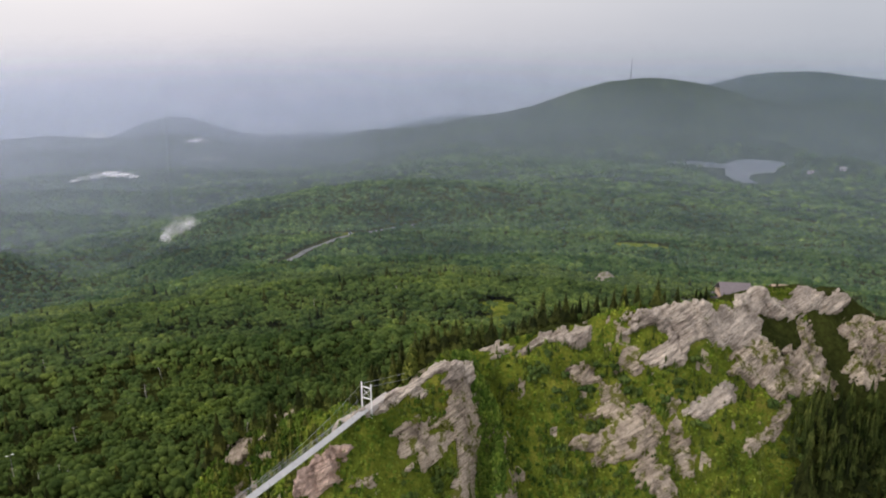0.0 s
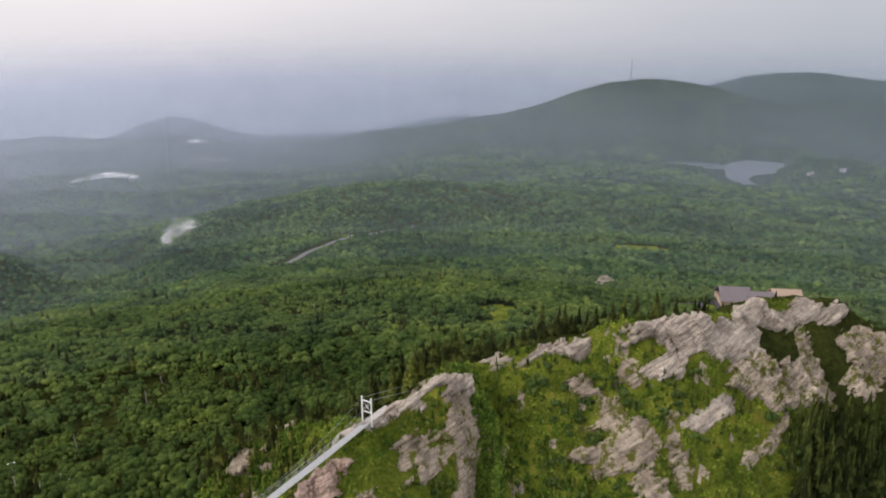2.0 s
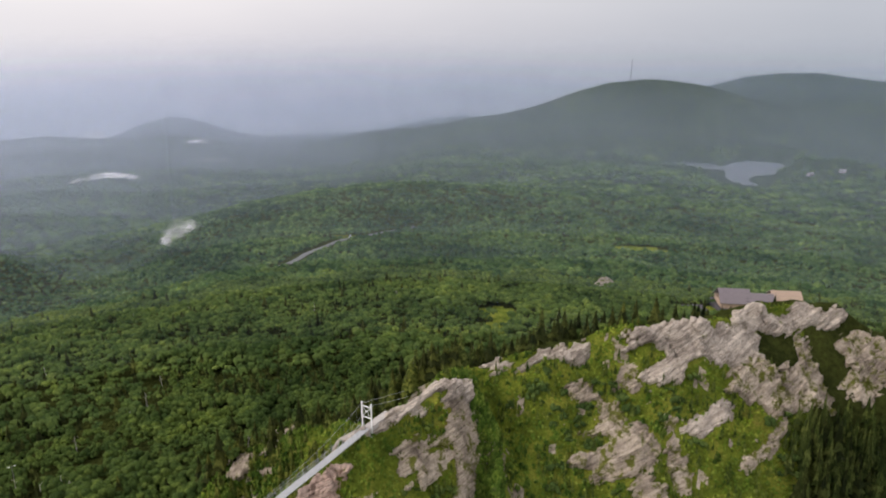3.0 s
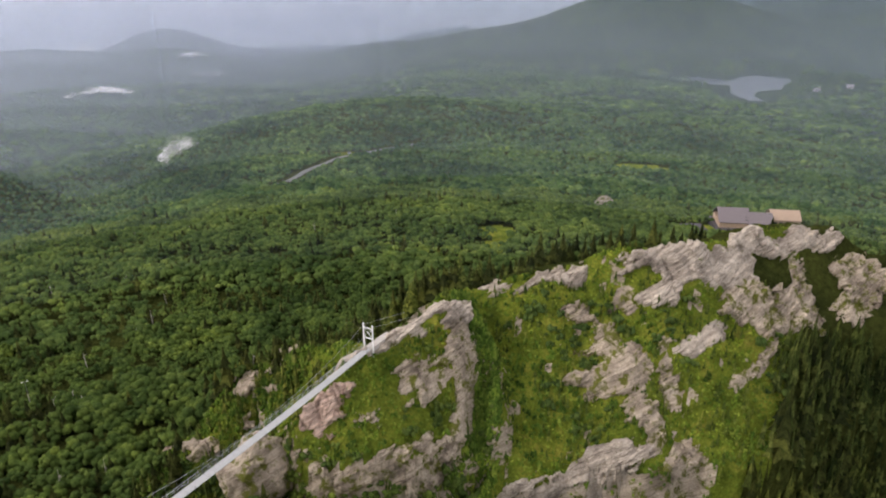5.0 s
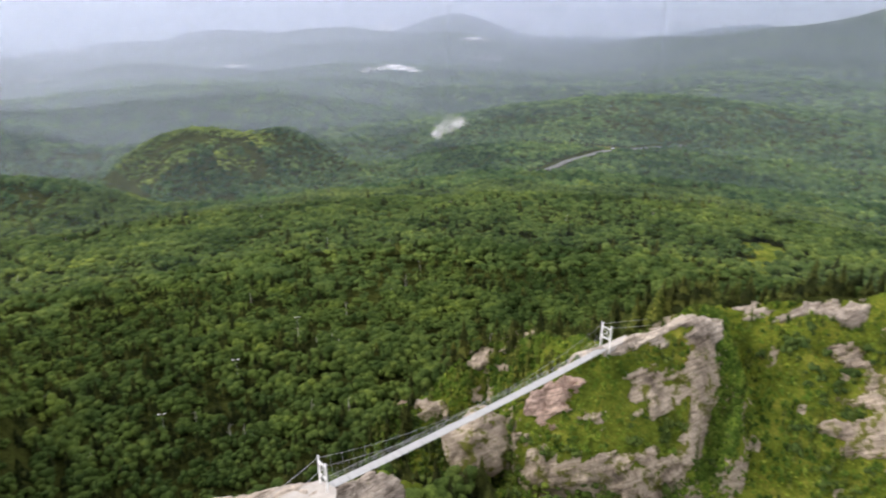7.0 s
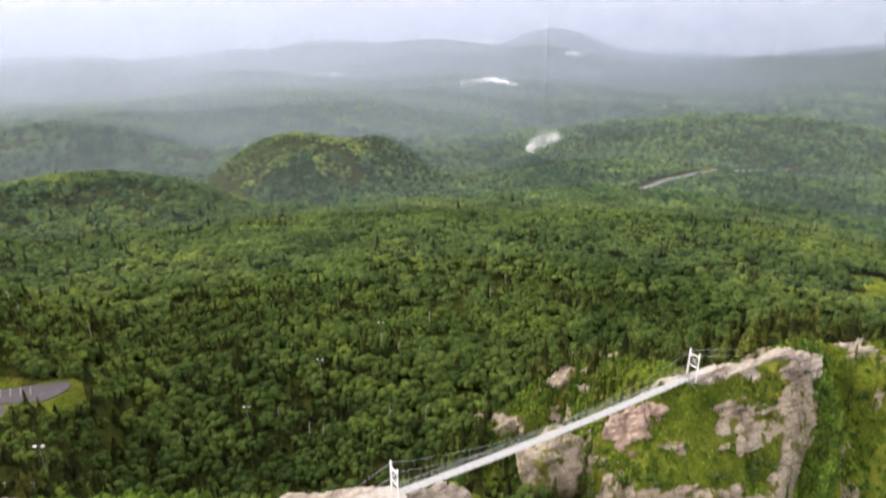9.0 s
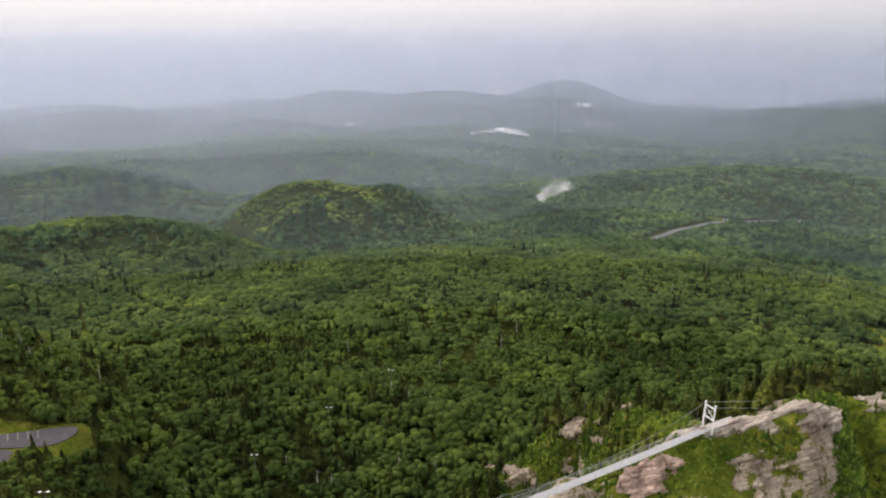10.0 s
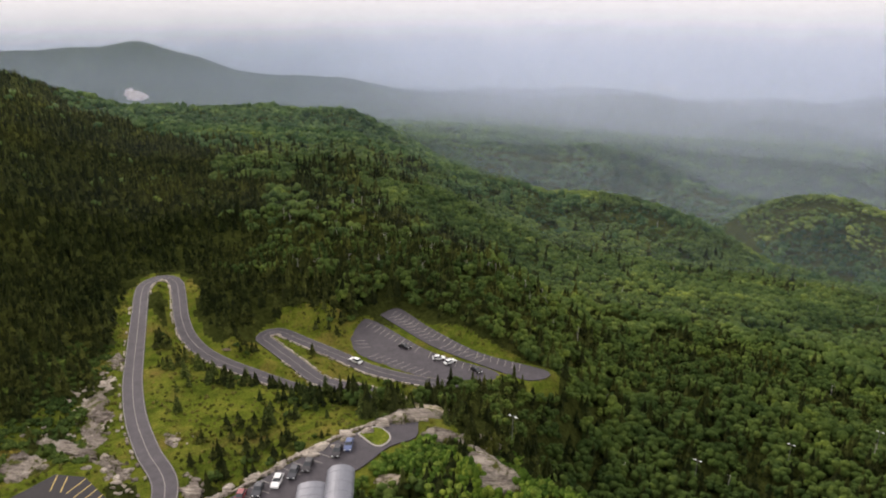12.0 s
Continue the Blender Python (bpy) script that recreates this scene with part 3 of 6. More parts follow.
FAR_ROAD = [(-219, 830, 0), (-207, 938, 0), (-184, 1033, 0), (-165, 1094, 0), (-117, 1145, 0), (-68, 1199, 0)]
KNOLL_ROAD = [(-724, 728, 0), (-719, 744, 0), (-703, 762, 0), (-676, 788, 0), (-646, 797, 0), (-618, 791, 0), (-593, 776, 0), (-575, 743, 0)]
KNOLL_TRACK = [(-1004, 843, 0), (-769, 680, 0), (-692, 642, 0), (-565, 541, 0)]
is_grass = grassy(cx, cy) | clearings(cx, cy)
slope = np.zeros(len(ground.data.polygons) * 3, np.float32)
ground.data.polygons.foreach_get("normal", slope)
steep = (slope.reshape(-1, 3)[:, 2] < 0.47) & (np.hypot(cx, cy) < 330)
turfed = (cx > -40) & (cx < 3) & (cy > 118) & (cy < 150) & (to_line(cx, cy, GULLY)[0] > 4.2)
steep &= ~turfed
ground.data.materials.append(M_MEADOW)
ground.data.materials.append(M_ROCK)
kind_of = np.where(is_grass, np.where(cx < -100, 2, 1), 0)
kind_of = np.where(steep & (cy > 60) & (cx < 60 + 0.55 * (cy - 128)), 3, kind_of)
ground.data.polygons.foreach_set("material_index", kind_of.astype(np.int32))

# the lit, hazy air that closes the view all round
ring = np.radians(np.arange(0, 360, 3.0))
levels = np.array([-700, -300, -100, 100, 300, 500.0])
v = np.array([(-4930 * math.sin(t), 4930 * math.cos(t), h) for h in levels for t in ring])
n = len(ring)
f = [(k * n + i, k * n + (i + 1) % n, (k + 1) * n + (i + 1) % n, (k + 1) * n + i) for k in range(len(levels) - 1) for i in range(n)]
tagged(new("backdrop_sky", mesh_data("backdrop_sky", v, f, M_SKYWALL, True)), "pale grey and lavender hazy sky at the horizon", "sky", kind="structure")

# ring-shaped sheets added to imitate haze over the country, thicker with distance
for away, clear_share, nw_share in AIR_LAYERS:
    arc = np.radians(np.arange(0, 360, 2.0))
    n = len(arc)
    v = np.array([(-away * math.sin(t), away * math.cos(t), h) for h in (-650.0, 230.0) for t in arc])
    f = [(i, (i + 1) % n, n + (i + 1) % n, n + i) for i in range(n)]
    layer = tagged(new("haze", mesh_data("haze", v, f, material("haze_sheet", air_build(clear_share, nw_share, 180.0 if away < 4600 else 20.0)), True)), "thin upright sheet imitating bluish haze over the wooded valleys", "haze", kind="stuff")
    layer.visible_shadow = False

# lake
bm = bmesh.new()
bmesh.ops.create_grid(bm, x_segments=2, y_segments=2, size=300)
lake_at = bearing(-21.6, 2730)
bmesh.ops.translate(bm, verts=bm.verts, vec=(*lake_at, LAKE_Z))


def water_build(node):
    return surf(node, (0.06, 0.075, 0.09), 0.22, bump=noise_tex(node, 0.05, 3), strength=0.05, distance=0.3, spec=0.22)


tagged(new("water", bm_data("water", bm, material("lake_water", water_build))), "calm grey lake among wooded hills", "lake", kind="structure")

# ---------------------------------------------------------------- woods
rng = np.random.default_rng(7)


def ico(level):
    bm = bmesh.new()
    bmesh.ops.create_icosphere(bm, subdivisions=level, radius=1.0)
    v = np.array([q.co[:] for q in bm.verts])
    f = np.array([[q.index for q in p.verts] for p in bm.faces])
    bm.free()
    return v, f


def crown_shapes(level, count, low, jag):
    """Uneven leafy crowns, open below."""
    out = []
    for k in range(count):
        v, f = ico(level)
        d = v / np.linalg.norm(v, axis=1)[:, None]
        lumps = np.array([noise.noise(Vector(p * 1.7) + Vector((k * 7.1, 0, 0))) for p in d])
        w = d * (1 + jag * lumps[:, None] + rng.uniform(-jag, jag, len(d))[:, None] * 0.45)
        w = w * np.array([rng.uniform(0.85, 1.15), rng.uniform(0.85, 1.15), rng.uniform(0.8, 1.05)])
        keep = d[f].mean(1)[:, 2] > low
        used = np.unique(f[keep])
        index = np.full(len(v), -1)
        index[used] = np.arange(len(used))
        out.append((w[used], index[f[keep]]))
    return out


def lumpy_crowns(count, lumps, low=-0.25, jag=0.22):
    """Round crowns built of several leafy lumps, with gaps between them."""
    out = []
    v0, f0 = ico(1)
    keep = v0[f0].mean(1)[:, 2] > low
    f1 = f0[keep]
    used = np.unique(f1)
    index = np.full(len(v0), -1)
    index[used] = np.arange(len(used))
    v1, f1 = v0[used], index[f1]
    for k in range(count):
        vs, fs = [], []
        for i in range(lumps):
            t = (i + 0.5) / lumps
            z = 0.95 - 1.05 * t
            r = 0.62 * math.sqrt(max(0.02, 1 - max(z, 0.0) ** 2))
            a = i * 2.4 + rng.uniform(-0.5, 0.5)
            c = np.array((r * math.cos(a), r * math.sin(a), 0.55 * z + rng.uniform(-0.1, 0.1)))
            w = rng.uniform(0.36, 0.56) * (1.25 if lumps < 6 else 1.0)
            tilt = np.array((math.cos(a), math.sin(a), 0)) * 0.25
            vs.append((v1 * (1 + rng.uniform(-jag, jag, (len(v1), 1)))) * w * np.array((1, 1, 0.85)) + c + tilt * w)
            fs.append(f1 + i * len(v1))
        out.append((np.concatenate(vs), np.concatenate(fs)))
    return out


def spruce_shapes(count, tiers, sides):
    """Narrow pointed crowns of drooping tiers."""
    out = []
    for k in range(count):
        v, f = [], []
        for i in range(tiers):
            t = i / tiers
            r, z = (1 - t) * rng.uniform(0.85, 1.15) + 0.05, 0.15 + 2.7 * t
            turn = rng.uniform(0, 6)
            top = len(v)
            v.append((0, 0, z + 2.7 / tiers * 1.5))
            for s in range(sides * 2):
                a = turn + s * math.pi / sides
                q = r * (1.0 if s % 2 else 0.55) * rng.uniform(0.8, 1.2)
                v.append((q * math.cos(a), q * math.sin(a), z - (0.18 if s % 2 else 0.0)))
            for s in range(sides * 2):
                f.append((top, top + 1 + s, top + 1 + (s + 1) % (sides * 2)))
        out.append((np.array(v), np.array(f)))
    return out


def scatter(shapes, spots, sizes, heights):
    """All the crowns of one kind joined: spots (n, 3), half-widths and stretch upwards."""
    vs, fs, base = [], [], 0
    kind = rng.integers(0, len(shapes), len(spots))
    turn = rng.uniform(0, math.tau, len(spots))
    for k, (v, f) in enumerate(shapes):
        pick = np.where(kind == k)[0]
        if not len(pick):
            continue
        c, s = np.cos(turn[pick])[:, None], np.sin(turn[pick])[:, None]
        x = (v[:, 0] * c - v[:, 1] * s) * sizes[pick][:, None] + spots[pick, 0][:, None]
        y = (v[:, 0] * s + v[:, 1] * c) * sizes[pick][:, None] + spots[pick, 1][:, None]
        z = v[:, 2] * heights[pick][:, None] + spots[pick, 2][:, None]
        vs.append(np.stack([x, y, z], -1).reshape(-1, 3))
        fs.append((f[None] + (base + np.arange(len(pick)) * len(v))[:, None, None]).reshape(-1, 3))
        base += len(pick) * len(v)
    return np.concatenate(vs), np.concatenate(fs)


def spots_in(r0, r1, a0, a1, area):
    n = int((r1 * r1 - r0 * r0) * radians(a1 - a0) / 2 / area)
    r, a = np.sqrt(rng.uniform(r0 * r0, r1 * r1, n)), np.radians(rng.uniform(a0, a1, n))
    return -r * np.sin(a), r * np.cos(a)


def wooded(x, y):
    """Where trees grow."""
    clear = clearings(x, y) | (to_line(x, y, FAR_ROAD)[0] < 15) | (to_line(x, y, KNOLL_ROAD)[0] < 8) | (to_line(x, y, KNOLL_TRACK)[0] < 9) | grassy(x, y) | (near_paving(x, y)[0] < 5) | (lake_mask(x, y) < 1.3) | ((lake_mask(x, y) < 3.2) & (np.hypot(x, y) < 2680) & (np.degrees(np.arctan2(-x, y)) > -24.4))
    d, _, side, _ = to_line(x, y, CREST_MID)
    bare_crest = (x > 25) & (d < np.where(side < 0, 27, 9 + 16 * (x > 62)))
    return ~(clear | bare_crest)


def spruce_share(x, y):
    """How much of the wood is spruce: on the summit ridge, and in dark patches."""
    d = np.minimum(np.minimum(to_line(x, y, CREST_MID)[0], to_line(x, y, CREST_FAR)[0]), to_line(x, y, CREST_NEAR)[0] + 20)
    front = (to_line(x, y, CREST_MID)[2] < 0) & (x > 60) & (y < 190)
    return np.clip(0.75 * (1 - smooth(d, 25, 75)) + 0.9 * front + 0.08 * (np.hypot(x, y) < 350) + 0.35 * (fbm(x * 0.012, y * 0.012, 61, 3) > 0.14), 0.02, 1)


def dark_share(x, y):
    """The dark spruce wood on the western shoulder, thickened to stand in for shade there."""
    a = np.degrees(np.arctan2(-x, y))
    r = np.hypot(x, y)
    return 0.95 * (a > 86 + 14 * fbm(x * 0.012, y * 0.012, 63, 3)) * (r < 560 + 45 * np.maximum(0, a - 90) + 160 * fbm(x * 0.02, y * 0.02, 64, 2)) + 0.65 * (a > 72 + 14 * fbm(x * 0.01, y * 0.01, 68, 2)) * (r < 760) * (fbm(x * 0.009, y * 0.009, 66, 3) > -0.14)


def young(x, y):
    """Knoll tops where light is painted in by a lighter, yellower leaf green."""
    out = np.zeros(np.shape(x), bool)
    for az, r, w in ((60.0, 800, 80), (43.3, 1060, 95)):
        px, py = bearing(az, r)
        out |= np.hypot(x - px, y - py) < w * (1 + 1.1 * fbm(x * 0.012, y * 0.012, 67, 3))
    return out


def wood(name, r0, r1, area, size, shapes, spruces, leaf, needle, label, share=1.0):
    x, y = spots_in(r0 * 0.85, r1 * 1.15, -38, 110, area)
    r = np.hypot(x, y) / (1 + 0.28 * fbm(x * 0.02, y * 0.02, 73, 3))
    ok = wooded(x, y) & (r >= r0) & (r < r1)
    x, y = x[ok], y[ok]
    z = land(x, y)
    s = size * rng.uniform(0.6, 1.45, len(x)) * (1 + 0.6 * fbm(x * 0.025, y * 0.025, 71, 3))
    sp = rng.uniform(0, 1, len(x)) < np.maximum(share * spruce_share(x, y), dark_share(x, y) * (share > 0))
    lit_top = young(x, y) & ~sp
    h = ~sp & ~lit_top
    v, f = scatter(shapes, np.stack([x, y, z + s * (0.9 if r0 < 1400 else 0.3)], -1)[h], s[h], s[h] * rng.uniform(0.8, 1.25, h.sum()) * (1.0 if r0 < 1400 else 0.6))
    tagged(new(name, mesh_data(name, v, f, leaf, True)), label, "trees", kind="stuff")
    if lit_top.any():
        v, f = scatter(shapes, np.stack([x, y, z + s * 0.7], -1)[lit_top], s[lit_top], s[lit_top] * 0.75)
        tagged(new("young_wood_on_knoll", mesh_data("young_wood_on_knoll", v, f, M_LITLEAF, True)), "hardwood closing over a knoll, light painted in as a paler green", "trees", kind="stuff")
    if not sp.any():
        return
    w = s[sp] * (0.85 if r0 < 700 else 0.62)
    v, f = scatter(spruces, np.stack([x, y, z - 0.3], -1)[sp], w, w * rng.uniform(0.85, 1.35, sp.sum()))
    tagged(new(name.replace("hardwood", "spruce"), mesh_data(name, v, f, needle)), label.replace("leafy green hardwood", "dark green spruce"), "trees", kind="stuff")


wood("hardwood_wood_below_summit", 60, 350, 12.5, 2.4, lumpy_crowns(16, 6), spruce_shapes(10, 5, 4), M_DARKLEAF, M_SPRUCE, "leafy green hardwood crowns covering the slope below the summit")
wood("hardwood_wood_on_slope", 350, 720, 26, 3.2, lumpy_crowns(12, 3, 0.0), spruce_shapes(5, 4, 4), M_LEAF, M_SPRUCE, "leafy green hardwood crowns closing over the middle slopes", 0.35)
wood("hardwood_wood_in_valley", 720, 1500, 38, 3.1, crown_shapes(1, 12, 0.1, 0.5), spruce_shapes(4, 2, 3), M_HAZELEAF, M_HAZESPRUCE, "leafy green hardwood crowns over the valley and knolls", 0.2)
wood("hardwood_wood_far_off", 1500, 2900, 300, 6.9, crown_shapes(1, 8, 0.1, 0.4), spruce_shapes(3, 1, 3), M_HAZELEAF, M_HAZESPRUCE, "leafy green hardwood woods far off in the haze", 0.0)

# the same wood all round and under the drone, kept simple
x, y = spots_in(0, 60, 0, 360, 16)
x2, y2 = spots_in(60, 420, 110, 322, 130)
x, y = np.concatenate([x, x2]), np.concatenate([y, y2])
ok = wooded(x, y)
x, y = x[ok], y[ok]
s = 3.0 * rng.uniform(0.7, 1.4, len(x))
v, f = scatter(crown_shapes(1, 8, -0.2, 0.5), np.stack([x, y, land(x, y) + s * 0.9], -1), s, s)
tagged(new("hardwood_wood_behind", mesh_data("hardwood_wood_behind", v, f, M_DARKLEAF, True)), "leafy green hardwood crowns on the slope behind the ridge", "trees", kind="stuff")

# ---------------------------------------------------------------- roads
def ribbon(name, pts, half, lift, mat, parent=None, offset=0.0, thick=0.25):
    pts = np.asarray(pts, float)
    d = np.gradient(pts[:, :2], axis=0)
    d /= np.linalg.norm(d, axis=1)[:, None]
    side = np.stack([-d[:, 1], d[:, 0]], -1)
    c = pts[:, :2] + side * offset
    l, r = c + side * half, c - side * half
    z = pts[:, 2] + lift
    n = len(pts)
    v = np.concatenate([np.c_[l, z], np.c_[r, z], np.c_[l, z - thick], np.c_[r, z - thick]])
    f = []
    for i in range(n - 1):
        f += [(i, n + i, n + i + 1, i + 1), (i, i + 1, 2 * n + i + 1, 2 * n + i), (n + i + 1, n + i, 3 * n + i, 3 * n + i + 1)]
    ob = new(name, mesh_data(name, v, f, mat))
    ob.parent = parent
    return ob


def slab(name, shape, lift, mat, thick=0.25, parent=None):
    bm = bmesh.new()
    if len(shape) > 5:
        shape = spline(shape + shape[:1], 2.0)[:-1]
    top = [bm.verts.new((x, y, z + lift)) for x, y, z in shape]
    low = [bm.verts.new((x, y, z + lift - thick)) for x, y, z in shape]
    bm.faces.new(top)
    for i in range(len(top)):
        j = (i + 1) % len(top)
        bm.faces.new((top[i], low[i], low[j], top[j]))
    bmesh.ops.recalc_face_normals(bm, faces=bm.faces)
    ob = new(name, bm_data(name, bm, mat))
    ob.parent = parent
    return ob


main_pts, loop_pts = spline(ROAD_MAIN, 2.0), spline(ROAD_LOOP, 2.0)
road_main = tagged(ribbon("road", main_pts, 2.8, 0.10, M_ASPHALT), "grey asphalt mountain road with a hairpin bend", "road", kind="structure")
road_loop = tagged(ribbon("road", loop_pts, 2.8, 0.12, M_ASPHALT), "grey asphalt road looping between two car parks", "road", kind="structure")
for pts, owner in ((main_pts, road_main), (loop_pts, road_loop)):
    ribbon("centre_line", pts, 0.07, 0.135, M_LINE, owner, 0.0, 0.01)
    ribbon("edge_line", pts, 0.06, 0.135, M_LINE, owner, 2.6, 0.01)
    ribbon("edge_line", pts, 0.06, 0.135, M_LINE, owner, -2.6, 0.01)
for shape, label in ((LOT_NEAR, "grey asphalt car park with painted bays"), (LOT_FAR, "long grey asphalt car park at the edge of the wood"), (LOT_TOP, "asphalt car park beside a low stone wall"), (LOT_DARK, "dark asphalt car park with yellow bay lines")):
    tagged(slab("pavement", shape, 0.08, M_DARKASPHALT if shape is LOT_DARK else M_ASPHALT), label, "car park", kind="structure")

# ---------------------------------------------------------------- the suspension bridge
A, B = Vector((-53.9, 76.3, 114.0)), Vector((-18.7, 136.7, 114.3))
ALONG = (B - A).normalized()
SIDE = Vector((-ALONG.y, ALONG.x, 0)).normalized()       # towards the wooded side
LENGTH = (B - A).length


def sag(t):
    return 0.7 * 4 * t * (1 - t)


def on_deck(t, off=0.0, up=0.0):
    p = A + (B - A) * t + SIDE * off
    return Vector((p.x, p.y, p.z - sag(t) + up))


bridge = thing("suspension_bridge", "long narrow white suspension footbridge over a rocky chasm", "footbridge", at=A)
inv = bridge.matrix_basis.inverted()


def bpart(name, bm, mat, label="", parent=None):
    """A part of the bridge, built in world places."""
    bm.transform(inv)
    return part(name, bm, mat, parent or bridge, label)


PANELS = 46
deck = bpart("deck", bmesh.new(), M_DECK, "pale grey metal deck panels")
for i in range(PANELS):
    bm = bmesh.new()
    t0, t1 = (i + 0.02) / PANELS, (i + 0.98) / PANELS
    q = [on_deck(t0, -0.82), on_deck(t0, 0.82), on_deck(t1, 0.82), on_deck(t1, -0.82)]
    top, low = [bm.verts.new(p) for p in q], [bm.verts.new(p - Vector((0, 0, 0.12))) for p in q]
    bm.faces.new(top)
    bm.faces.new(low[::-1])
    for k in range(4):
        bm.faces.new((top[k], low[k], low[(k + 1) % 4], top[(k + 1) % 4]))
    bmesh.ops.recalc_face_normals(bm, faces=bm.faces)
    bpart("deck_panel", bm, M_DECK, parent=deck)
for off in (-0.86, 0.86):
    for name, up, r in (("handrail", 1.15, 0.035), ("lower_rail", 0.55, 0.02)):
        bm = bmesh.new()
        for i in range(PANELS):
            rod(bm, on_deck(i / PANELS, off, up), on_deck((i + 1) / PANELS, off, up), r)
        bpart(name, bm, M_CABLE)
    for i in range(PANELS + 1):
        bm = bmesh.new()
        rod(bm, on_deck(i / PANELS, off, -0.1), on_deck(i / PANELS, off, 1.15), 0.03, sides=4)
        bpart("railing_post", bm, M_CABLE)
TOWER_H = 5.7
for off in (-1.25, 1.25):
    bm = bmesh.new()
    low = 1.25
    spots = []
    for i in range(33):
        t = i / 32
        p = A + (B - A) * t + SIDE * (off + (0.86 * (1 if off > 0 else -1) - off) * 4 * t * (1 - t))
        spots.append(Vector((p.x, p.y, p.z + TOWER_H - 0.1 + (low - 0.7 - TOWER_H + 0.3) * 4 * t * (1 - t))))
    for a, b in zip(spots[:-1], spots[1:]):
        rod(bm, a, b, 0.022)
    bpart("main_cable", bm, M_CABLE)
    for i in range(1, 32):
        if spots[i].z - on_deck(i / 32).z > 1.5:
            bm = bmesh.new()
            rod(bm, spots[i], on_deck(i / 32, 0.86 * (1 if off > 0 else -1), 0.0), 0.015, sides=3)
            bpart("hanger", bm, M_CABLE)
    for end, way, run in ((A, -1, 13.0), (B, 1, 17.0)):
        bm = bmesh.new()
        rod(bm, end + SIDE * off + Vector((0, 0, TOWER_H - 0.1)), end + SIDE * off * 1.3 + ALONG * way * run + Vector((0, 0, 0.4)), 0.03)
        bpart("anchor_cable", bm, M_CABLE)
for end in (A, B):
    tower = bpart("tower", bmesh.new(), M_WHITE, "white steel tower frame")
    for off in (-1.25, 1.25):
        bm = bmesh.new()
        rod(bm, end + SIDE * off - Vector((0, 0, 2.2)), end + SIDE * off + Vector((0, 0, TOWER_H)), 0.17, 0.14, 8)
        bpart("leg", bm, M_WHITE, parent=tower)
        bm = bmesh.new()
        rod(bm, end + SIDE * off + Vector((0, 0, TOWER_H)), end + SIDE * off + Vector((0, 0, TOWER_H + 0.35)), 0.21, 0.15, 8)
        bpart("cap", bm, M_WHITE, parent=tower)
    for up in (2.5, TOWER_H - 0.6):
        bm = bmesh.new()
        rod(bm, end - SIDE * 1.25 + Vector((0, 0, up)), end + SIDE * 1.25 + Vector((0, 0, up)), 0.12, sides=6)
        bpart("crossbeam", bm, M_WHITE, parent=tower)
    for s in (-1, 1):
        bm = bmesh.new()
        rod(bm, end - SIDE * 1.25 * s + Vector((0, 0, 2.6)), end + SIDE * 1.25 * s + Vector((0, 0, TOWER_H - 0.7)), 0.045, sides=5)
        bpart("brace", bm, M_WHITE, parent=tower)

# ---------------------------------------------------------------- bare rock
STRATA = Vector((-0.50, 0.25, 0.83)).normalized()          # across the tilted beds


OUTCROPS = []


def beyond_edge(x, y, shape):
    """Metres outside (+) or inside (-) the outline of a patch."""
    d = to_line(x, y, [(px, py, 0) for px, py in shape + shape[:1]])[0]
    return np.where(in_shape(x, y, shape), -d, d)


def on_rock(x, y, margin=0.1):
    """Where bare rock shows through the turf."""
    hit = np.zeros(np.shape(x), bool)
    for shape in OUTCROPS:
        near = (abs(x - shape[0][0]) < 45) & (abs(y - shape[0][1]) < 45)
        if near.any():
            hit[near] |= beyond_edge(x[near], y[near], shape) < margin
    return hit


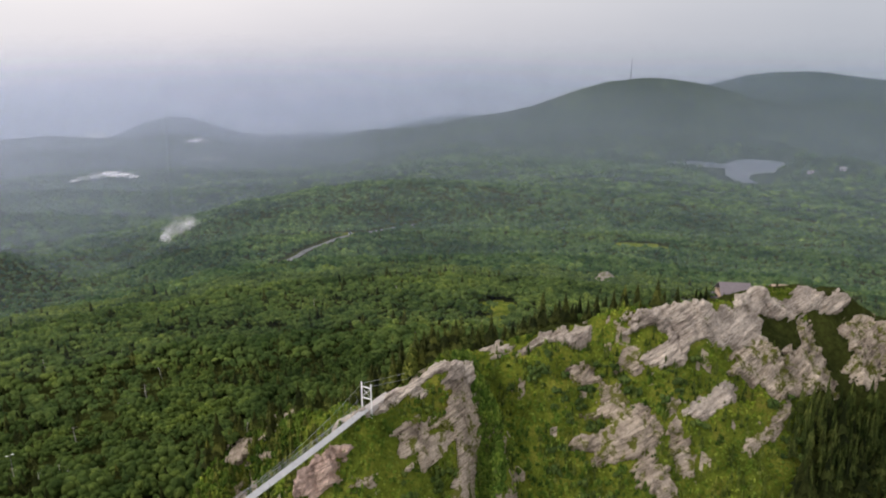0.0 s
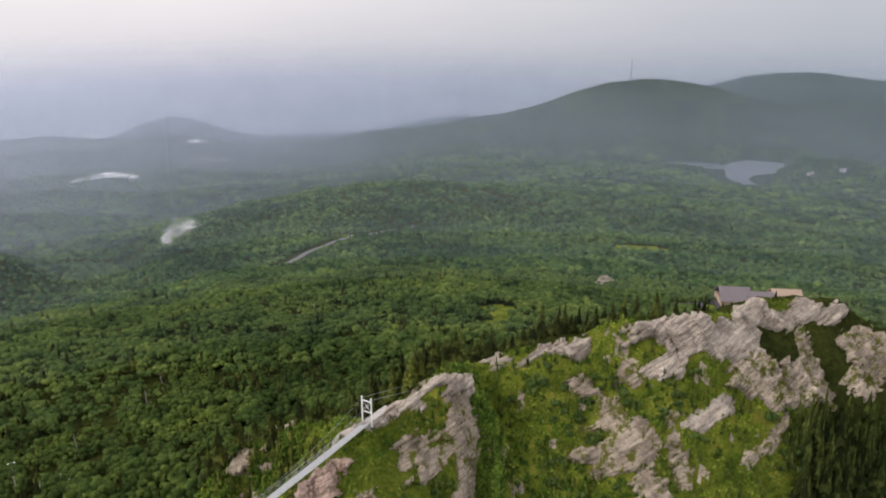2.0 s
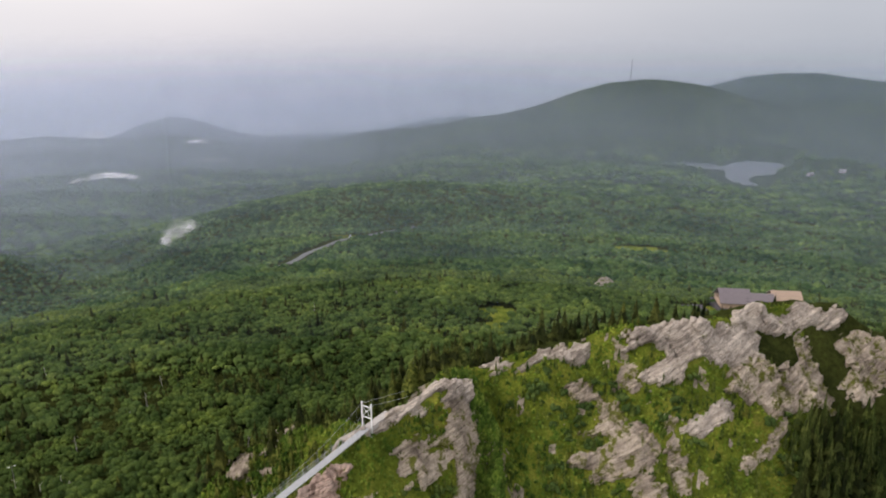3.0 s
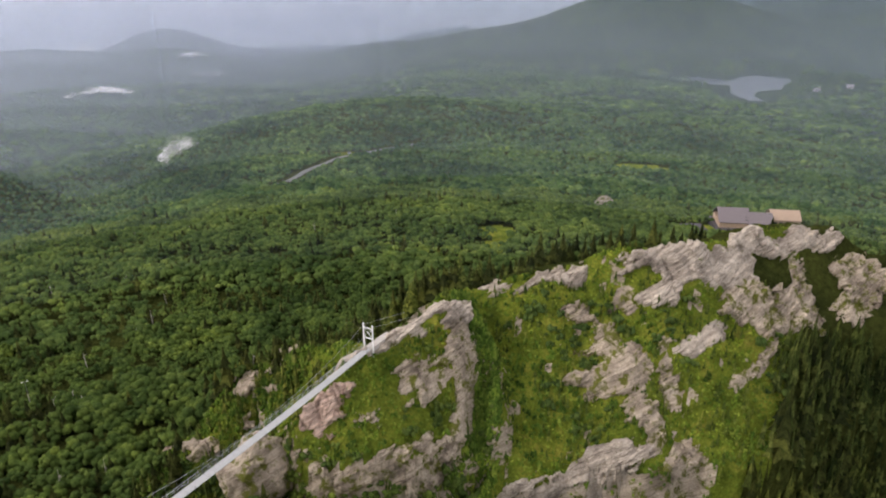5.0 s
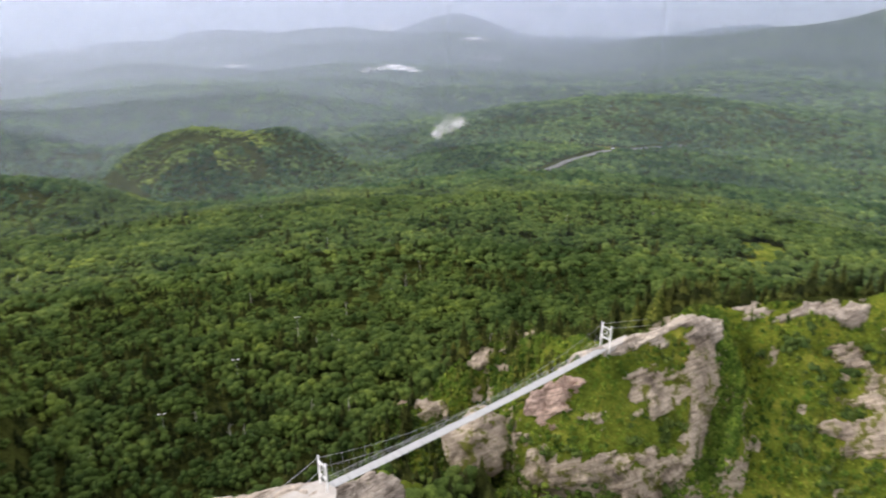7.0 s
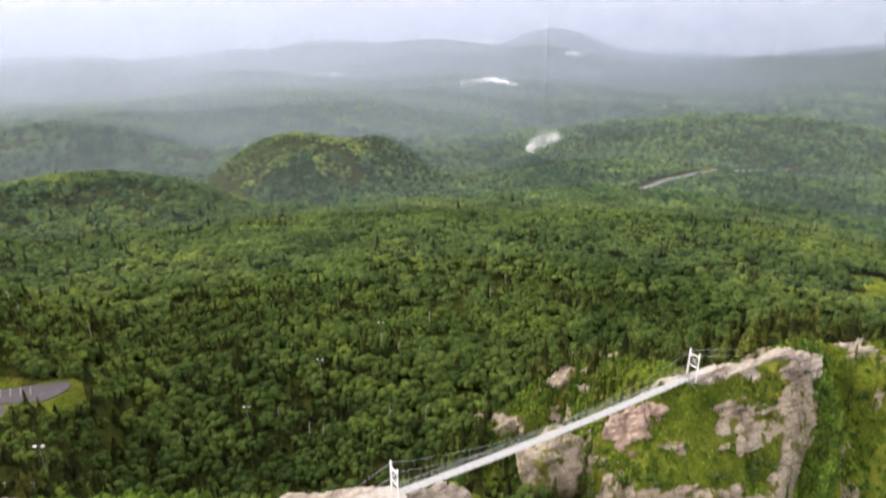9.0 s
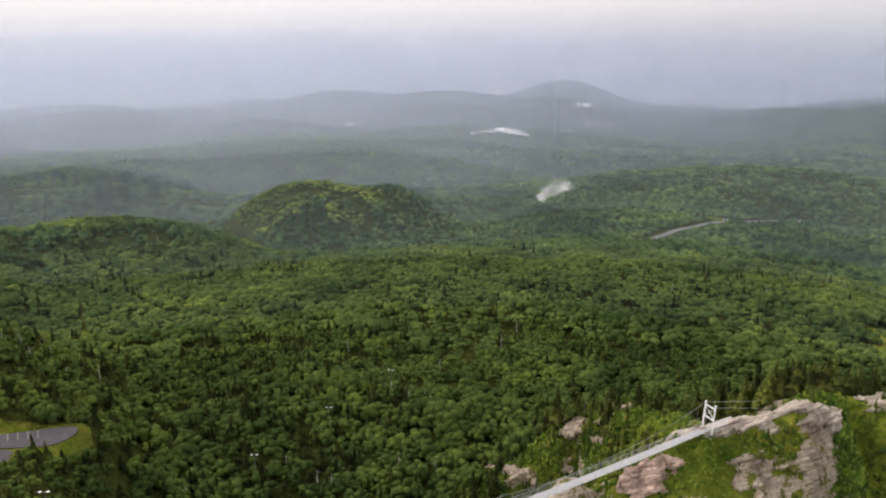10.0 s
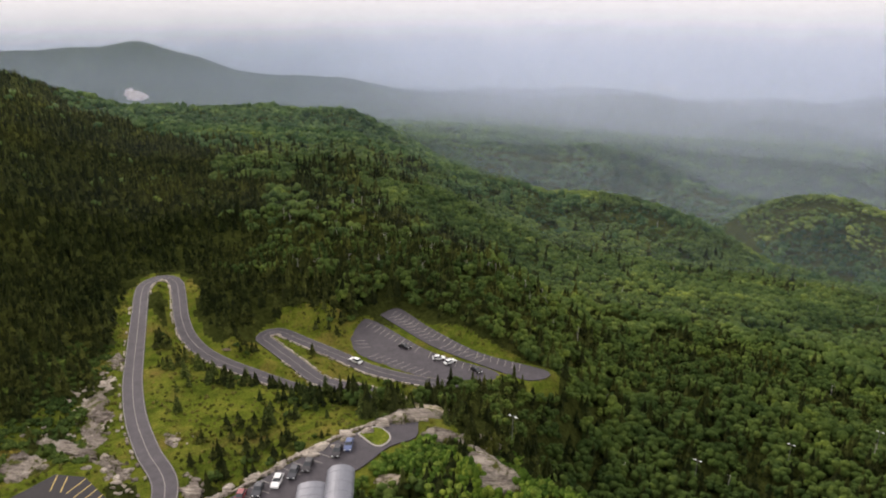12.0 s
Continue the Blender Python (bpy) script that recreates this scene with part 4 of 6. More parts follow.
def outcrop(shape, thick, kind, fine=0.30, ragged=1.0):
    """Bare rock rising through the turf inside a rough outline in the plan, broken into tilted ledges and cracked."""
    OUTCROPS.append(shape)
    px, py = [p[0] for p in shape], [p[1] for p in shape]
    gx, gy = np.arange(min(px) - 1.6, max(px) + 1.6, fine), np.arange(min(py) - 1.6, max(py) + 1.6, fine)
    x, y = np.meshgrid(gx, gy, indexing="ij")
    nu, nv = x.shape
    z = land(x, y)
    e = 0.6
    dx, dy = (land(x + e, y) - land(x - e, y)) / (2 * e), (land(x, y + e) - land(x, y - e)) / (2 * e)
    dx, dy = np.clip(dx, -2, 2), np.clip(dy, -2, 2)
    nn = np.sqrt(dx * dx + dy * dy + 1)
    nx, ny, nz = -dx / nn, -dy / nn, 1 / nn
    seed = int(abs(px[0] * 13 + py[0] * 7)) % 997
    across = x * STRATA.x + y * STRATA.y + z * STRATA.z
    along = 0.8 * x + 0.6 * y
    edge = beyond_edge(x, y, shape) + ragged * 2.4 * fbm(along * 0.16, across * 0.62, seed, 5, 0.62)
    rise = 1 - smooth(edge, -0.25, 0.35)
    crag = 0.35 * fbm(x * 0.8, z * 0.8 + y * 0.4, seed + 5, 4, 0.65)
    for deep, wide, k in ((0.85, 3.1, 90), (0.42, 1.2, 94)):
        beds = across / wide + 0.7 * fbm(x * 0.07, y * 0.07, k, 3)
        saw = beds - np.floor(beds)
        broken = smooth(fbm(x * 0.13 + 31, y * 0.13 + z * 0.1, k + 2, 3), -0.22, 0.18)
        crag = crag + deep * broken * np.minimum(saw * 1.2, (1 - saw) * 8)
    lumps = 0.9 * fbm(x * 0.13, y * 0.13 + z * 0.13, seed + 9, 3)
    cracks = np.abs(fbm(x * 0.16 + z * 0.1, y * 0.16 - z * 0.12, 99, 3))
    h = rise * (0.35 * thick + crag + lumps * min(1.0, thick)) - (1 - rise) * 0.9 - 0.7 * (1 - smooth(cracks, 0.0, 0.035)) * rise
    h = np.where(edge < 0.2, np.maximum(h, 0.12), h)
    v = np.stack([x + nx * h, y + ny * h, z + nz * h], -1).reshape(-1, 3)
    i, j = np.meshgrid(np.arange(nu - 1), np.arange(nv - 1), indexing="ij")
    f = np.stack([i * nv + j, (i + 1) * nv + j, (i + 1) * nv + j + 1, i * nv + j + 1], -1).reshape(-1, 4)
    f = f[(1 - rise).reshape(-1)[f].min(1) < 0.97]
    used = np.unique(f)
    index = np.full(len(v), -1)
    index[used] = np.arange(len(used))
    mat, label = {"G": (M_PALEROCK, "pale grey weathered rock slab on the ridge top"), "R": (M_ROCK, "grey-brown layered rock showing through turf"), "B": (M_DARKROCK, "dark grey rock half hidden by brush beside the road"), "D": (M_REDROCK, "reddish broken rock with pale streaks")}[kind]
    ob = new("rock_outcrop", mesh_data("rock_outcrop", v[used], index[f], mat))
    return tagged(ob, label, "rock", "rock outcrops of the ridge")


def oval(cx, cy, ux, uy, vx, vy):
    """A rough outline round (cx, cy) with half-axes u and v."""
    return [(cx + ux * math.cos(t) + vx * math.sin(t), cy + uy * math.cos(t) + vy * math.sin(t)) for t in (k * math.tau / 12 for k in range(12))]


outcrop(oval(-10.5, 143.4, 11.0, 7.6, 1.4, -1.7), 1.2, "G")
outcrop(oval(-22.0, 138.0, 5.2, 4.0, 2.2, -2.6), 1.2, "G")
outcrop(oval(0.6, 149.6, 4.2, 3.2, 1.4, -1.6), 1.5, "G")
outcrop([(-0.1, 146.8), (4.1, 149.9), (5.8, 147.6), (5.3, 143.7), (4.5, 137.8), (2.2, 131.7), (-4.8, 123.9), (-9.5, 121.0), (-10.0, 121.5), (-4.9, 125.3), (-1.1, 130.4), (0.8, 137.0), (0.0, 140.4), (-3.3, 139.8), (-1.4, 143.0)], 1.8, "R")
outcrop([(-12.9, 136.0), (-7.8, 138.7), (-1.3, 140.5), (0.0, 139.7), (-2.5, 136.4), (-6.3, 131.9), (-10.1, 132.2), (-12.2, 134.6)], 1.0, "R")
outcrop([(-35.3, 125.6), (-33.5, 124.1), (-24.7, 121.9), (-18.3, 121.5), (-13.4, 122.9), (-6.2, 129.0), (0.2, 130.6), (-4.9, 125.3), (-10.4, 121.4), (-13.5, 121.1), (-18.4, 120.9), (-29.9, 121.3), (-34.7, 124.0)], 1.6, "R")
outcrop([(-33.2, 126.8), (-31.2, 129.6), (-28.2, 131.4), (-25.0, 131.6), (-22.4, 129.8), (-25.0, 127.2), (-29.0, 125.6)], 1.2, "D")
outcrop([(-21.0, 127.2), (-17.4, 128.2), (-16.7, 126.9), (-19.8, 126.5)], 0.6, "R", 0.24)
outcrop([(7.6, 166.9), (13.2, 166.5), (18.9, 164.8), (23.4, 167.1), (30.8, 168.2), (35.6, 167.6), (33.4, 164.4), (30.4, 163.7), (23.1, 164.2), (18.9, 164.1), (11.7, 165.4)], 1.4, "G")
outcrop([(27.8, 157.9), (33.0, 159.6), (36.9, 156.2), (40.6, 153.4), (40.8, 149.8), (48.0, 147.6), (48.0, 143.6), (45.9, 141.4), (41.8, 140.0), (33.0, 143.0), (27.9, 147.0), (33.3, 147.1), (36.2, 149.1), (28.1, 151.8), (33.8, 152.8), (36.1, 154.9), (29.9, 156.9)], 1.2, "R")
outcrop([(41.8, 140.0), (45.9, 140.7), (48.9, 138.0), (50.9, 135.7), (49.6, 130.4), (44.7, 130.4), (45.9, 134.8), (41.6, 137.4)], 1.4, "R")
outcrop([(5.5, 124.2), (13.6, 129.6), (24.5, 132.2), (32.6, 135.2), (39.8, 133.9), (46.1, 132.2), (50.0, 131.0), (42.1, 129.8), (40.1, 129.9), (35.6, 131.0), (24.8, 130.9), (13.7, 128.4)], 1.8, "G")
outcrop([(52.2, 135.7), (57.3, 134.7), (59.0, 131.1), (58.7, 130.4), (52.8, 130.3), (49.7, 129.2)], 1.4, "R")
outcrop([(49.5, 143.9), (54.2, 143.1), (54.5, 138.7), (51.9, 139.4), (49.2, 141.4)], 1.0, "R", 0.24)
outcrop([(42.5, 164.2), (46.1, 166.5), (53.6, 168.4), (62.7, 169.6), (74.6, 176.5), (84.1, 180.0), (81.1, 174.8), (81.1, 168.5), (71.5, 164.4), (59.5, 159.8), (53.6, 157.8), (47.9, 156.4), (46.7, 159.1), (54.1, 161.2), (52.0, 162.3), (42.9, 163.5)], 2.0, "G")
outcrop([(69.6, 172.7), (79.5, 186.1), (87.5, 186.4), (103.3, 192.9), (111.7, 193.7), (113.6, 193.0), (110.5, 190.1), (100.2, 187.9), (94.7, 183.4), (84.1, 180.0), (76.5, 177.5)], 1.8, "G")
outcrop([(71.6, 165.0), (81.1, 168.5), (93.1, 175.5), (99.1, 177.3), (103.5, 174.0), (102.8, 170.9), (96.1, 168.6), (89.4, 163.4), (79.1, 157.2), (76.6, 158.8), (70.1, 158.3), (66.7, 157.5)], 1.8, "R")
outcrop([(53.6, 148.5), (59.5, 150.7), (68.2, 156.8), (66.0, 151.3), (62.3, 149.9), (56.6, 145.9), (54.9, 147.6)], 1.4, "G")
outcrop([(67.3, 144.9), (76.9, 152.7), (82.6, 157.7), (83.4, 156.3), (77.9, 150.8), (68.6, 144.3)], 0.9, "R")
outcrop([(107.9, 184.2), (115.6, 191.1), (122.5, 191.3), (126.3, 189.0), (125.5, 185.6), (118.8, 179.0), (109.4, 172.9), (105.7, 175.7), (110.1, 180.6)], 1.8, "R")
outcrop([(125.2, 188.7), (133.7, 190.9), (136.0, 186.6), (128.8, 182.7), (124.4, 184.2)], 1.6, "R", 0.24)
outcrop([(40.4, 158.3), (42.8, 160.9), (46.0, 158.2), (47.0, 154.9), (43.5, 155.3)], 0.9, "R", 0.24)
outcrop([(50.5, 150.5), (53.7, 149.4), (53.6, 144.0), (54.0, 140.4), (51.4, 141.1), (49.5, 144.7)], 0.9, "R")
outcrop([(95.4, 183.8), (99.7, 184.7), (98.9, 178.5), (93.5, 175.7)], 0.9, "R", 0.24)
outcrop([(-52.0, 167.0), (-46.9, 167.1), (-46.0, 166.7), (-49.8, 165.1)], 1.2, "R", 0.24)
outcrop([(-69.5, 176.4), (-61.8, 163.0), (-58.2, 162.4), (-61.4, 161.6)], 1.5, "R", 0.24)
outcrop([(-79.3, 152.7), (-72.9, 155.7), (-72.2, 156.5), (-77.7, 154.8)], 1.2, "D", 0.24)
outcrop([(-69.8, 148.0), (-64.2, 149.9), (-61.5, 147.3), (-66.2, 145.5)], 1.0, "R", 0.24)
outcrop([(-49.9, 157.8), (-46.7, 157.6), (-45.1, 152.3), (-48.9, 156.1)], 0.8, "R", 0.24)
outcrop([(-55.6, 152.9), (-52.9, 154.3), (-52.5, 153.1), (-54.6, 151.7)], 0.8, "R", 0.24)
outcrop(oval(-57.5, 72.2, 11.4, 7.1, 2.4, -2.6), 1.6, "G")
outcrop(oval(-69.8, 68.2, 8.6, 4.2, 3.7, -3.8), 1.4, "G")
outcrop(oval(-48.0, 79.6, 3.9, 3.0, 2.0, -4.9), 2.0, "G")
outcrop(oval(-44.5, 163.4, 5.0, 1.0, 1.0, -2.4), 2.2, "R")
outcrop(oval(-55.0, 160.6, 3.2, 1.0, 0.4, -3.4), 2.4, "R")
outcrop(oval(-65.5, 148.4, 5.6, -0.6, 0.4, -2.2), 1.8, "R")
outcrop([(-140.0, 47.5), (-143.6, 56.0), (-138.3, 58.6), (-127.4, 52.9), (-130.7, 47.2)], 1.6, "B")
outcrop([(-121.6, 43.8), (-133.0, 56.5), (-118.2, 55.3), (-104.4, 48.9), (-108.7, 44.1)], 1.6, "B")
outcrop([(-164.4, 45.1), (-159.5, 52.5), (-149.5, 48.5), (-148.4, 42.1)], 1.2, "R")
outcrop(oval(-150.2, 41.1, -1.1, 8.3, 4.4, -1.4), 1.0, "B")
outcrop(oval(-139.3, 54.8, 1.2, 5.8, 4.1, -2.6), 1.3, "B")
outcrop(oval(-123.4, 51.2, 3.4, 3.4, 6.7, -3.8), 1.3, "B")
outcrop(oval(-138.7, 45.6, 1.1, 4.5, 2.8, -0.9), 0.9, "B")
outcrop(oval(-125.6, 28.2, 1.3, 4.0, 3.2, -0.8), 0.9, "R")
outcrop(oval(-160.5, -50.8, 3.4, 5.6, 9.0, 2.0), 1.4, "B")
outcrop(oval(-187.0, -38.5, -5.8, 0.9, 6.9, 4.0), 0.9, "B")
outcrop(oval(-166.8, -42.3, 7.1, 7.5, 2.8, 0.1), 1.1, "B")
outcrop(oval(-151.0, -30.3, 6.3, 3.1, 3.7, -1.1), 1.2, "B")
outcrop(oval(-172.2, -37.3, -1.6, 2.1, 7.9, 2.7), 0.9, "B")
outcrop(oval(-135.7, -12.9, -0.6, 2.0, 3.0, 0.0), 1.2, "G")
outcrop(oval(-219.0, -36.4, 0.3, 1.6, 7.8, 0.8), 1.0, "B")
outcrop(oval(-158.5, -17.8, 0.6, 1.6, 2.0, 0.1), 0.6, "B")
outcrop(oval(-234.4, -7.7, -0.2, 4.4, 0.0, -0.2), 0.9, "D")
outcrop(oval(-63.0, 73.5, 12.0, 5.0, 3.6, -6.0), 1.0, "G")
outcrop(oval(-47.2, 80.5, 4.5, 3.5, 3.0, -5.5), 2.0, "G")
outcrop(oval(-78.0, 66.0, 8.0, 3.0, 3.0, -5.0), 1.0, "G")


def boulder(x, y, z, sx, sy, sz, turn, seed, mat=None, label="rounded grey boulder", level=4):
    bm = bmesh.new()
    bmesh.ops.create_icosphere(bm, subdivisions=level, radius=1.0)
    for q in bm.verts:
        d = q.co.normalized()
        k = 1 + 0.32 * noise.noise(d * 1.3 + Vector((seed, 0, 0))) + 0.16 * noise.noise(d * 3.1 + Vector((0, seed, 0))) + 0.07 * noise.noise(d * 8 + Vector((0, 0, seed)))
        q.co = Vector((d.x * sx, d.y * sy, d.z * sz)) * k
    ob = new("boulder", bm_data("boulder", bm, mat or M_ROCK))
    ob.matrix_basis = pose(x, y, z, 0, 0, turn)
    return tagged(ob, label, "rock", "boulders")


# the boulder wedged in the chasm, the knob in the woods
boulder(-43.8, 126.0, 88.0, 8.0, 6.8, 8.0, 40, 3.3, label="large grey rock wedged in the chasm below the bridge")
bx, by = bearing(-12.6, 640)
boulder(bx, by, float(land(bx, by)) + 4.0, 9.5, 8.0, 7.5, 20, 8.1, M_DARKROCK, "grey rock knob standing out of the forest", 3)
# stones strewn beside the road and along the wall of the car park
STONY = ((-219, -36, 3), (-203, -38, 4), (-200, -43, 5), (-187, -44, 5), (-170, -38, 6), (-153, -31, 5), (-142, -25, 4), (-166, -52, 6), (-174, -50, 6), (-138, -14, 2), (-160, -18, 2))
for k in range(300):
    a, b, w = STONY[k % len(STONY)]
    px, py = a + rng.normal(0, w), b + rng.normal(0, w * 0.75)
    if near_paving(px, py)[0] < 1.2:
        continue
    w = rng.uniform(0.22, 0.8)
    boulder(px, py, float(land(px, py)) + 0.05, w * rng.uniform(0.9, 1.8), w, w * 0.6, rng.uniform(0, 180), k * 1.7, (M_PALESTONE, M_PALEROCK, M_DARKROCK)[k % 3], "grey broken stone lying beside the road", 2)
for k in range(46):
    i = k / 45
    px, py = -131.6 - 16.6 * i + rng.normal(0, 0.8), -10 + 47 * i + rng.normal(0, 0.8)
    w = rng.uniform(0.3, 0.7) if k % 5 else rng.uniform(1.0, 1.5)
    boulder(px - 1.6, py, float(land(px - 1.6, py)) + 0.25, w * 1.5, w, w * 0.7, rng.uniform(0, 180), 40 + k, M_PALESTONE, "pale stone of the rough wall edging the car park", 2)

# ---------------------------------------------------------------- shrubs and single trees
def shrubs(name, n, inside, size, label, mat, x0, x1, y0, y1, shapes, tall=1.0):
    x, y = rng.uniform(x0, x1, n), rng.uniform(y0, y1, n)
    ok = inside(x, y) & ~on_rock(x, y)
    x, y = x[ok], y[ok]
    s = size * rng.uniform(0.5, 1.4, len(x))
    v, f = scatter(shapes, np.stack([x, y, land(x, y) + s * 0.25], -1), s, s * rng.uniform(0.7, 1.3, len(x)) * tall)
    tagged(new(name, mesh_data(name, v, f, mat)), label, "shrubs", kind="stuff")


tuft = crown_shapes(1, 12, -0.2, 0.6)
bush = lumpy_crowns(10, 5)
upright = [(v * np.array((0.75, 0.75, 1.0)), f) for v, f in lumpy_crowns(12, 4)]
shrubs("shrubs_on_ridge", 9500, lambda x, y: grassy(x, y) & (fbm(x * 0.07, y * 0.07, 81, 3) > -0.10) & (y > 95), 0.62, "upright green bushes and ferns on the steep slope", M_SHRUB, -70, 120, 95, 200, upright, 1.9)
shrubs("ferns_on_ridge", 28000, lambda x, y: grassy(x, y) & (y > 95), 0.36, "bright green ferns and grass covering the steep slope", M_TUFT, -60, 115, 95, 200, crown_shapes(1, 12, 0.05, 0.5), 1.1)
shrubs("saplings_on_ridge", 6500, lambda x, y: grassy(x, y) & (y > 95) & (fbm(x * 0.05, y * 0.05, 84, 3) > -0.02), 0.55, "slender young spruces standing among the ferns", M_SAPLING, -60, 115, 95, 200, spruce_shapes(8, 3, 4), 1.25)
shrubs("bushes_on_ridge", 2600, lambda x, y: grassy(x, y) & (fbm(x * 0.06, y * 0.06, 87, 3) > 0.10) & (y > 95), 0.95, "dark green bushes in hollows of the steep slope", M_LEAF, -70, 120, 95, 200, bush, 1.3)
shrubs("bushes_beside_cleft", 2600, lambda x, y: (to_line(x, y, GULLY)[0] < 5) & (y > 126) & (x > -2), 0.8, "green bushes filling the hollow beside the rock", M_SHRUB, -2, 14, 126, 156, upright, 1.5)
shrubs("thicket_on_spur", 3400, lambda x, y: (to_line(x, y, CREST_LEFT)[0] < 24) & (to_line(x, y, GULLY)[0] > 3) & (x < -37), 0.75, "dense green saplings and bushes covering the rocky spur", M_SHRUB, -90, -37, 112, 182, upright, 1.4)
shrubs("saplings_on_spur", 700, lambda x, y: (to_line(x, y, CREST_LEFT)[0] < 24) & (to_line(x, y, GULLY)[0] > 3) & (x < -30), 0.95, "young spruces among the bushes of the rocky spur", M_YOUNGSPRUCE, -90, -30, 112, 182, spruce_shapes(8, 4, 4), 1.2)
shrubs("young_spruces_on_slope", 5200, lambda x, y: (x > 68 + 0.55 * (y - 128) + 12 * fbm(x * 0.05, y * 0.05, 88, 2)) & (to_line(x, y, CREST_MID)[2] < 0) & (to_line(x, y, CREST_MID)[0] > 24) & (y > 85), 1.15, "dense dark young spruces on the steep slope", M_YOUNGSPRUCE, 60, 190, 85, 190, spruce_shapes(8, 4, 4), 1.7)
shrubs("brush_in_cleft", 5200, lambda x, y: (to_line(x, y, GULLY)[0] < 3.6) & (y < 129), 1.25, "dense dark brush growing in the deep cleft", M_DARKLEAF, -42, 10, 111, 152, lumpy_crowns(10, 4))
shrubs("brush_by_rocks", 900, lambda x, y: (near_paving(x, y)[0] > 3) & (fbm(x * 0.06, y * 0.06, 85, 3) > -0.06), 0.9, "low dark brush among the stones beside the road", M_DARKLEAF, -235, -138, -72, -36, bush)
shrubs("thickets_by_road", 2900, lambda x, y: grassy(x, y) & (near_paving(x, y)[0] > 2.5) & (fbm(x * 0.05, y * 0.05, 83, 3) > 0.10), 1.25, "dark spruce thickets in the grass between the roads", M_SPRUCE, -310, -110, -70, 110, spruce_shapes(8, 4, 4), 0.85)
shrubs("shrubs_by_road", 420, lambda x, y: grassy(x, y) & (near_paving(x, y)[0] > 2.5) & (fbm(x * 0.05, y * 0.05, 83, 3) > 0.13), 1.3, "dark bushes in the grass between the roads", M_DARKLEAF, -310, -110, -70, 110, bush)
shrubs("tufts_by_road", 9000, lambda x, y: grassy(x, y) & (near_paving(x, y)[0] > 1.0), 0.4, "rough grass tufts beside the road", M_DRYTUFT, -310, -100, -70, 110, tuft)
shrubs("shrubs_on_near_spur", 3000, lambda x, y: (to_line(x, y, CREST_NEAR)[0] < 30) & (near_paving(x, y)[0] > 2) & (np.hypot(x + 58, y - 74) > 15), 1.15, "bushy green shrubs on the spur above the car park", M_SHRUB, -140, -50, 20, 100, lumpy_crowns(10, 4))


shrubs("bushes_on_near_spur", 1000, lambda x, y: (to_line(x, y, CREST_NEAR)[0] < 9) & (x < -70) & (near_paving(x, y)[0] > 3), 1.3, "tall bright green bushes on the crest of the near spur", M_SHRUB, -128, -70, 30, 80, upright, 1.7)


def spruce_proto(height, seed):
    """A spruce with a tapered trunk and tiers of drooping branches."""
    r = random.Random(seed)
    tree = thing("spruce", "dark green spruce with drooping branches", "tree", "spruces on the mountain")
    bm = bmesh.new()
    rod(bm, (0, 0, -0.6), (0, 0, height * 0.96), height * 0.022, 0.02, 6)
    part("trunk", bm, M_BARK, tree)
    bm = bmesh.new()
    tiers = 11
    for i in range(tiers):
        t = i / tiers
        z = height * (0.08 + 0.88 * t)
        reach = height * 0.24 * (1 - t) ** 0.8 + 0.12
        n = 9 if t < 0.6 else 6
        turn = r.uniform(0, 6)
        for k in range(n):
            a = turn + k * math.tau / n + r.uniform(-0.2, 0.2)
            l = reach * r.uniform(0.7, 1.2)
            c, s = math.cos(a), math.sin(a)
            w = l * 0.33
            drop = l * r.uniform(0.2, 0.5)
            p = [bm.verts.new((0, 0, z + 0.25 * height / tiers)), bm.verts.new((c * l * 0.6 - s * w, s * l * 0.6 + c * w, z - drop * 0.5)), bm.verts.new((c * l, s * l, z - drop)), bm.verts.new((c * l * 0.6 + s * w, s * l * 0.6 - c * w, z - drop * 0.5)), bm.verts.new((c * l * 0.55, s * l * 0.55, z + 0.1 * l))]
            for q in ((0, 1, 4), (1, 2, 4), (4, 2, 3), (0, 4, 3)):
                bm.faces.new([p[m] for m in q])
    part("crown", bm, M_YOUNGSPRUCE, tree)
    return tree


protos = [spruce_proto(h, k) for k, h in enumerate((5.2, 6.2, 7.4, 4.4))]
used_proto = set()


def plant(x, y, scale=1.0):
    k = int(rng.integers(0, len(protos)))
    m = pose(x, y, float(land(x, y)) - 0.1, 0, 0, float(rng.uniform(0, 360)))
    if k not in used_proto:
        used_proto.add(k)
        protos[k].matrix_basis = m
    else:
        copy_thing(protos[k], m @ Matrix.Scale(scale, 4)).scale = (scale,) * 3


# along the back of the crest, in the meadow between the roads, and at the edge of the dark slope
for k in range(95):
    t = rng.uniform(0, 1)
    x = -30 + 75 * t + rng.normal(0, 2)
    plant(x, 158 + 0.42 * (x + 30) * 0.6 + rng.uniform(6, 26) * (1 if x > 3 else 0.5), rng.uniform(1.0, 1.6))
for k in range(60):
    y = rng.uniform(122, 172)
    plant(76 + 0.62 * (y - 128) + rng.uniform(0, 34), y, rng.uniform(0.7, 1.1))
for cx_, cy_, n_, w_ in ((-205, -8, 14, 7), (-178, 12, 16, 6), (-190, 20, 10, 6), (-165, 20, 5, 6), (-160, 30, 6, 5), (-178, 40, 14, 6), (-165, 60, 16, 9), (-176, -6, 3, 8), (-150, 46, 6, 5)):
    for k in range(n_):
        x, y = cx_ + rng.normal(0, w_), cy_ + rng.normal(0, w_)
        if near_paving(x, y)[0] > 2.2:
            plant(x, y, rng.uniform(0.65, 1.15))


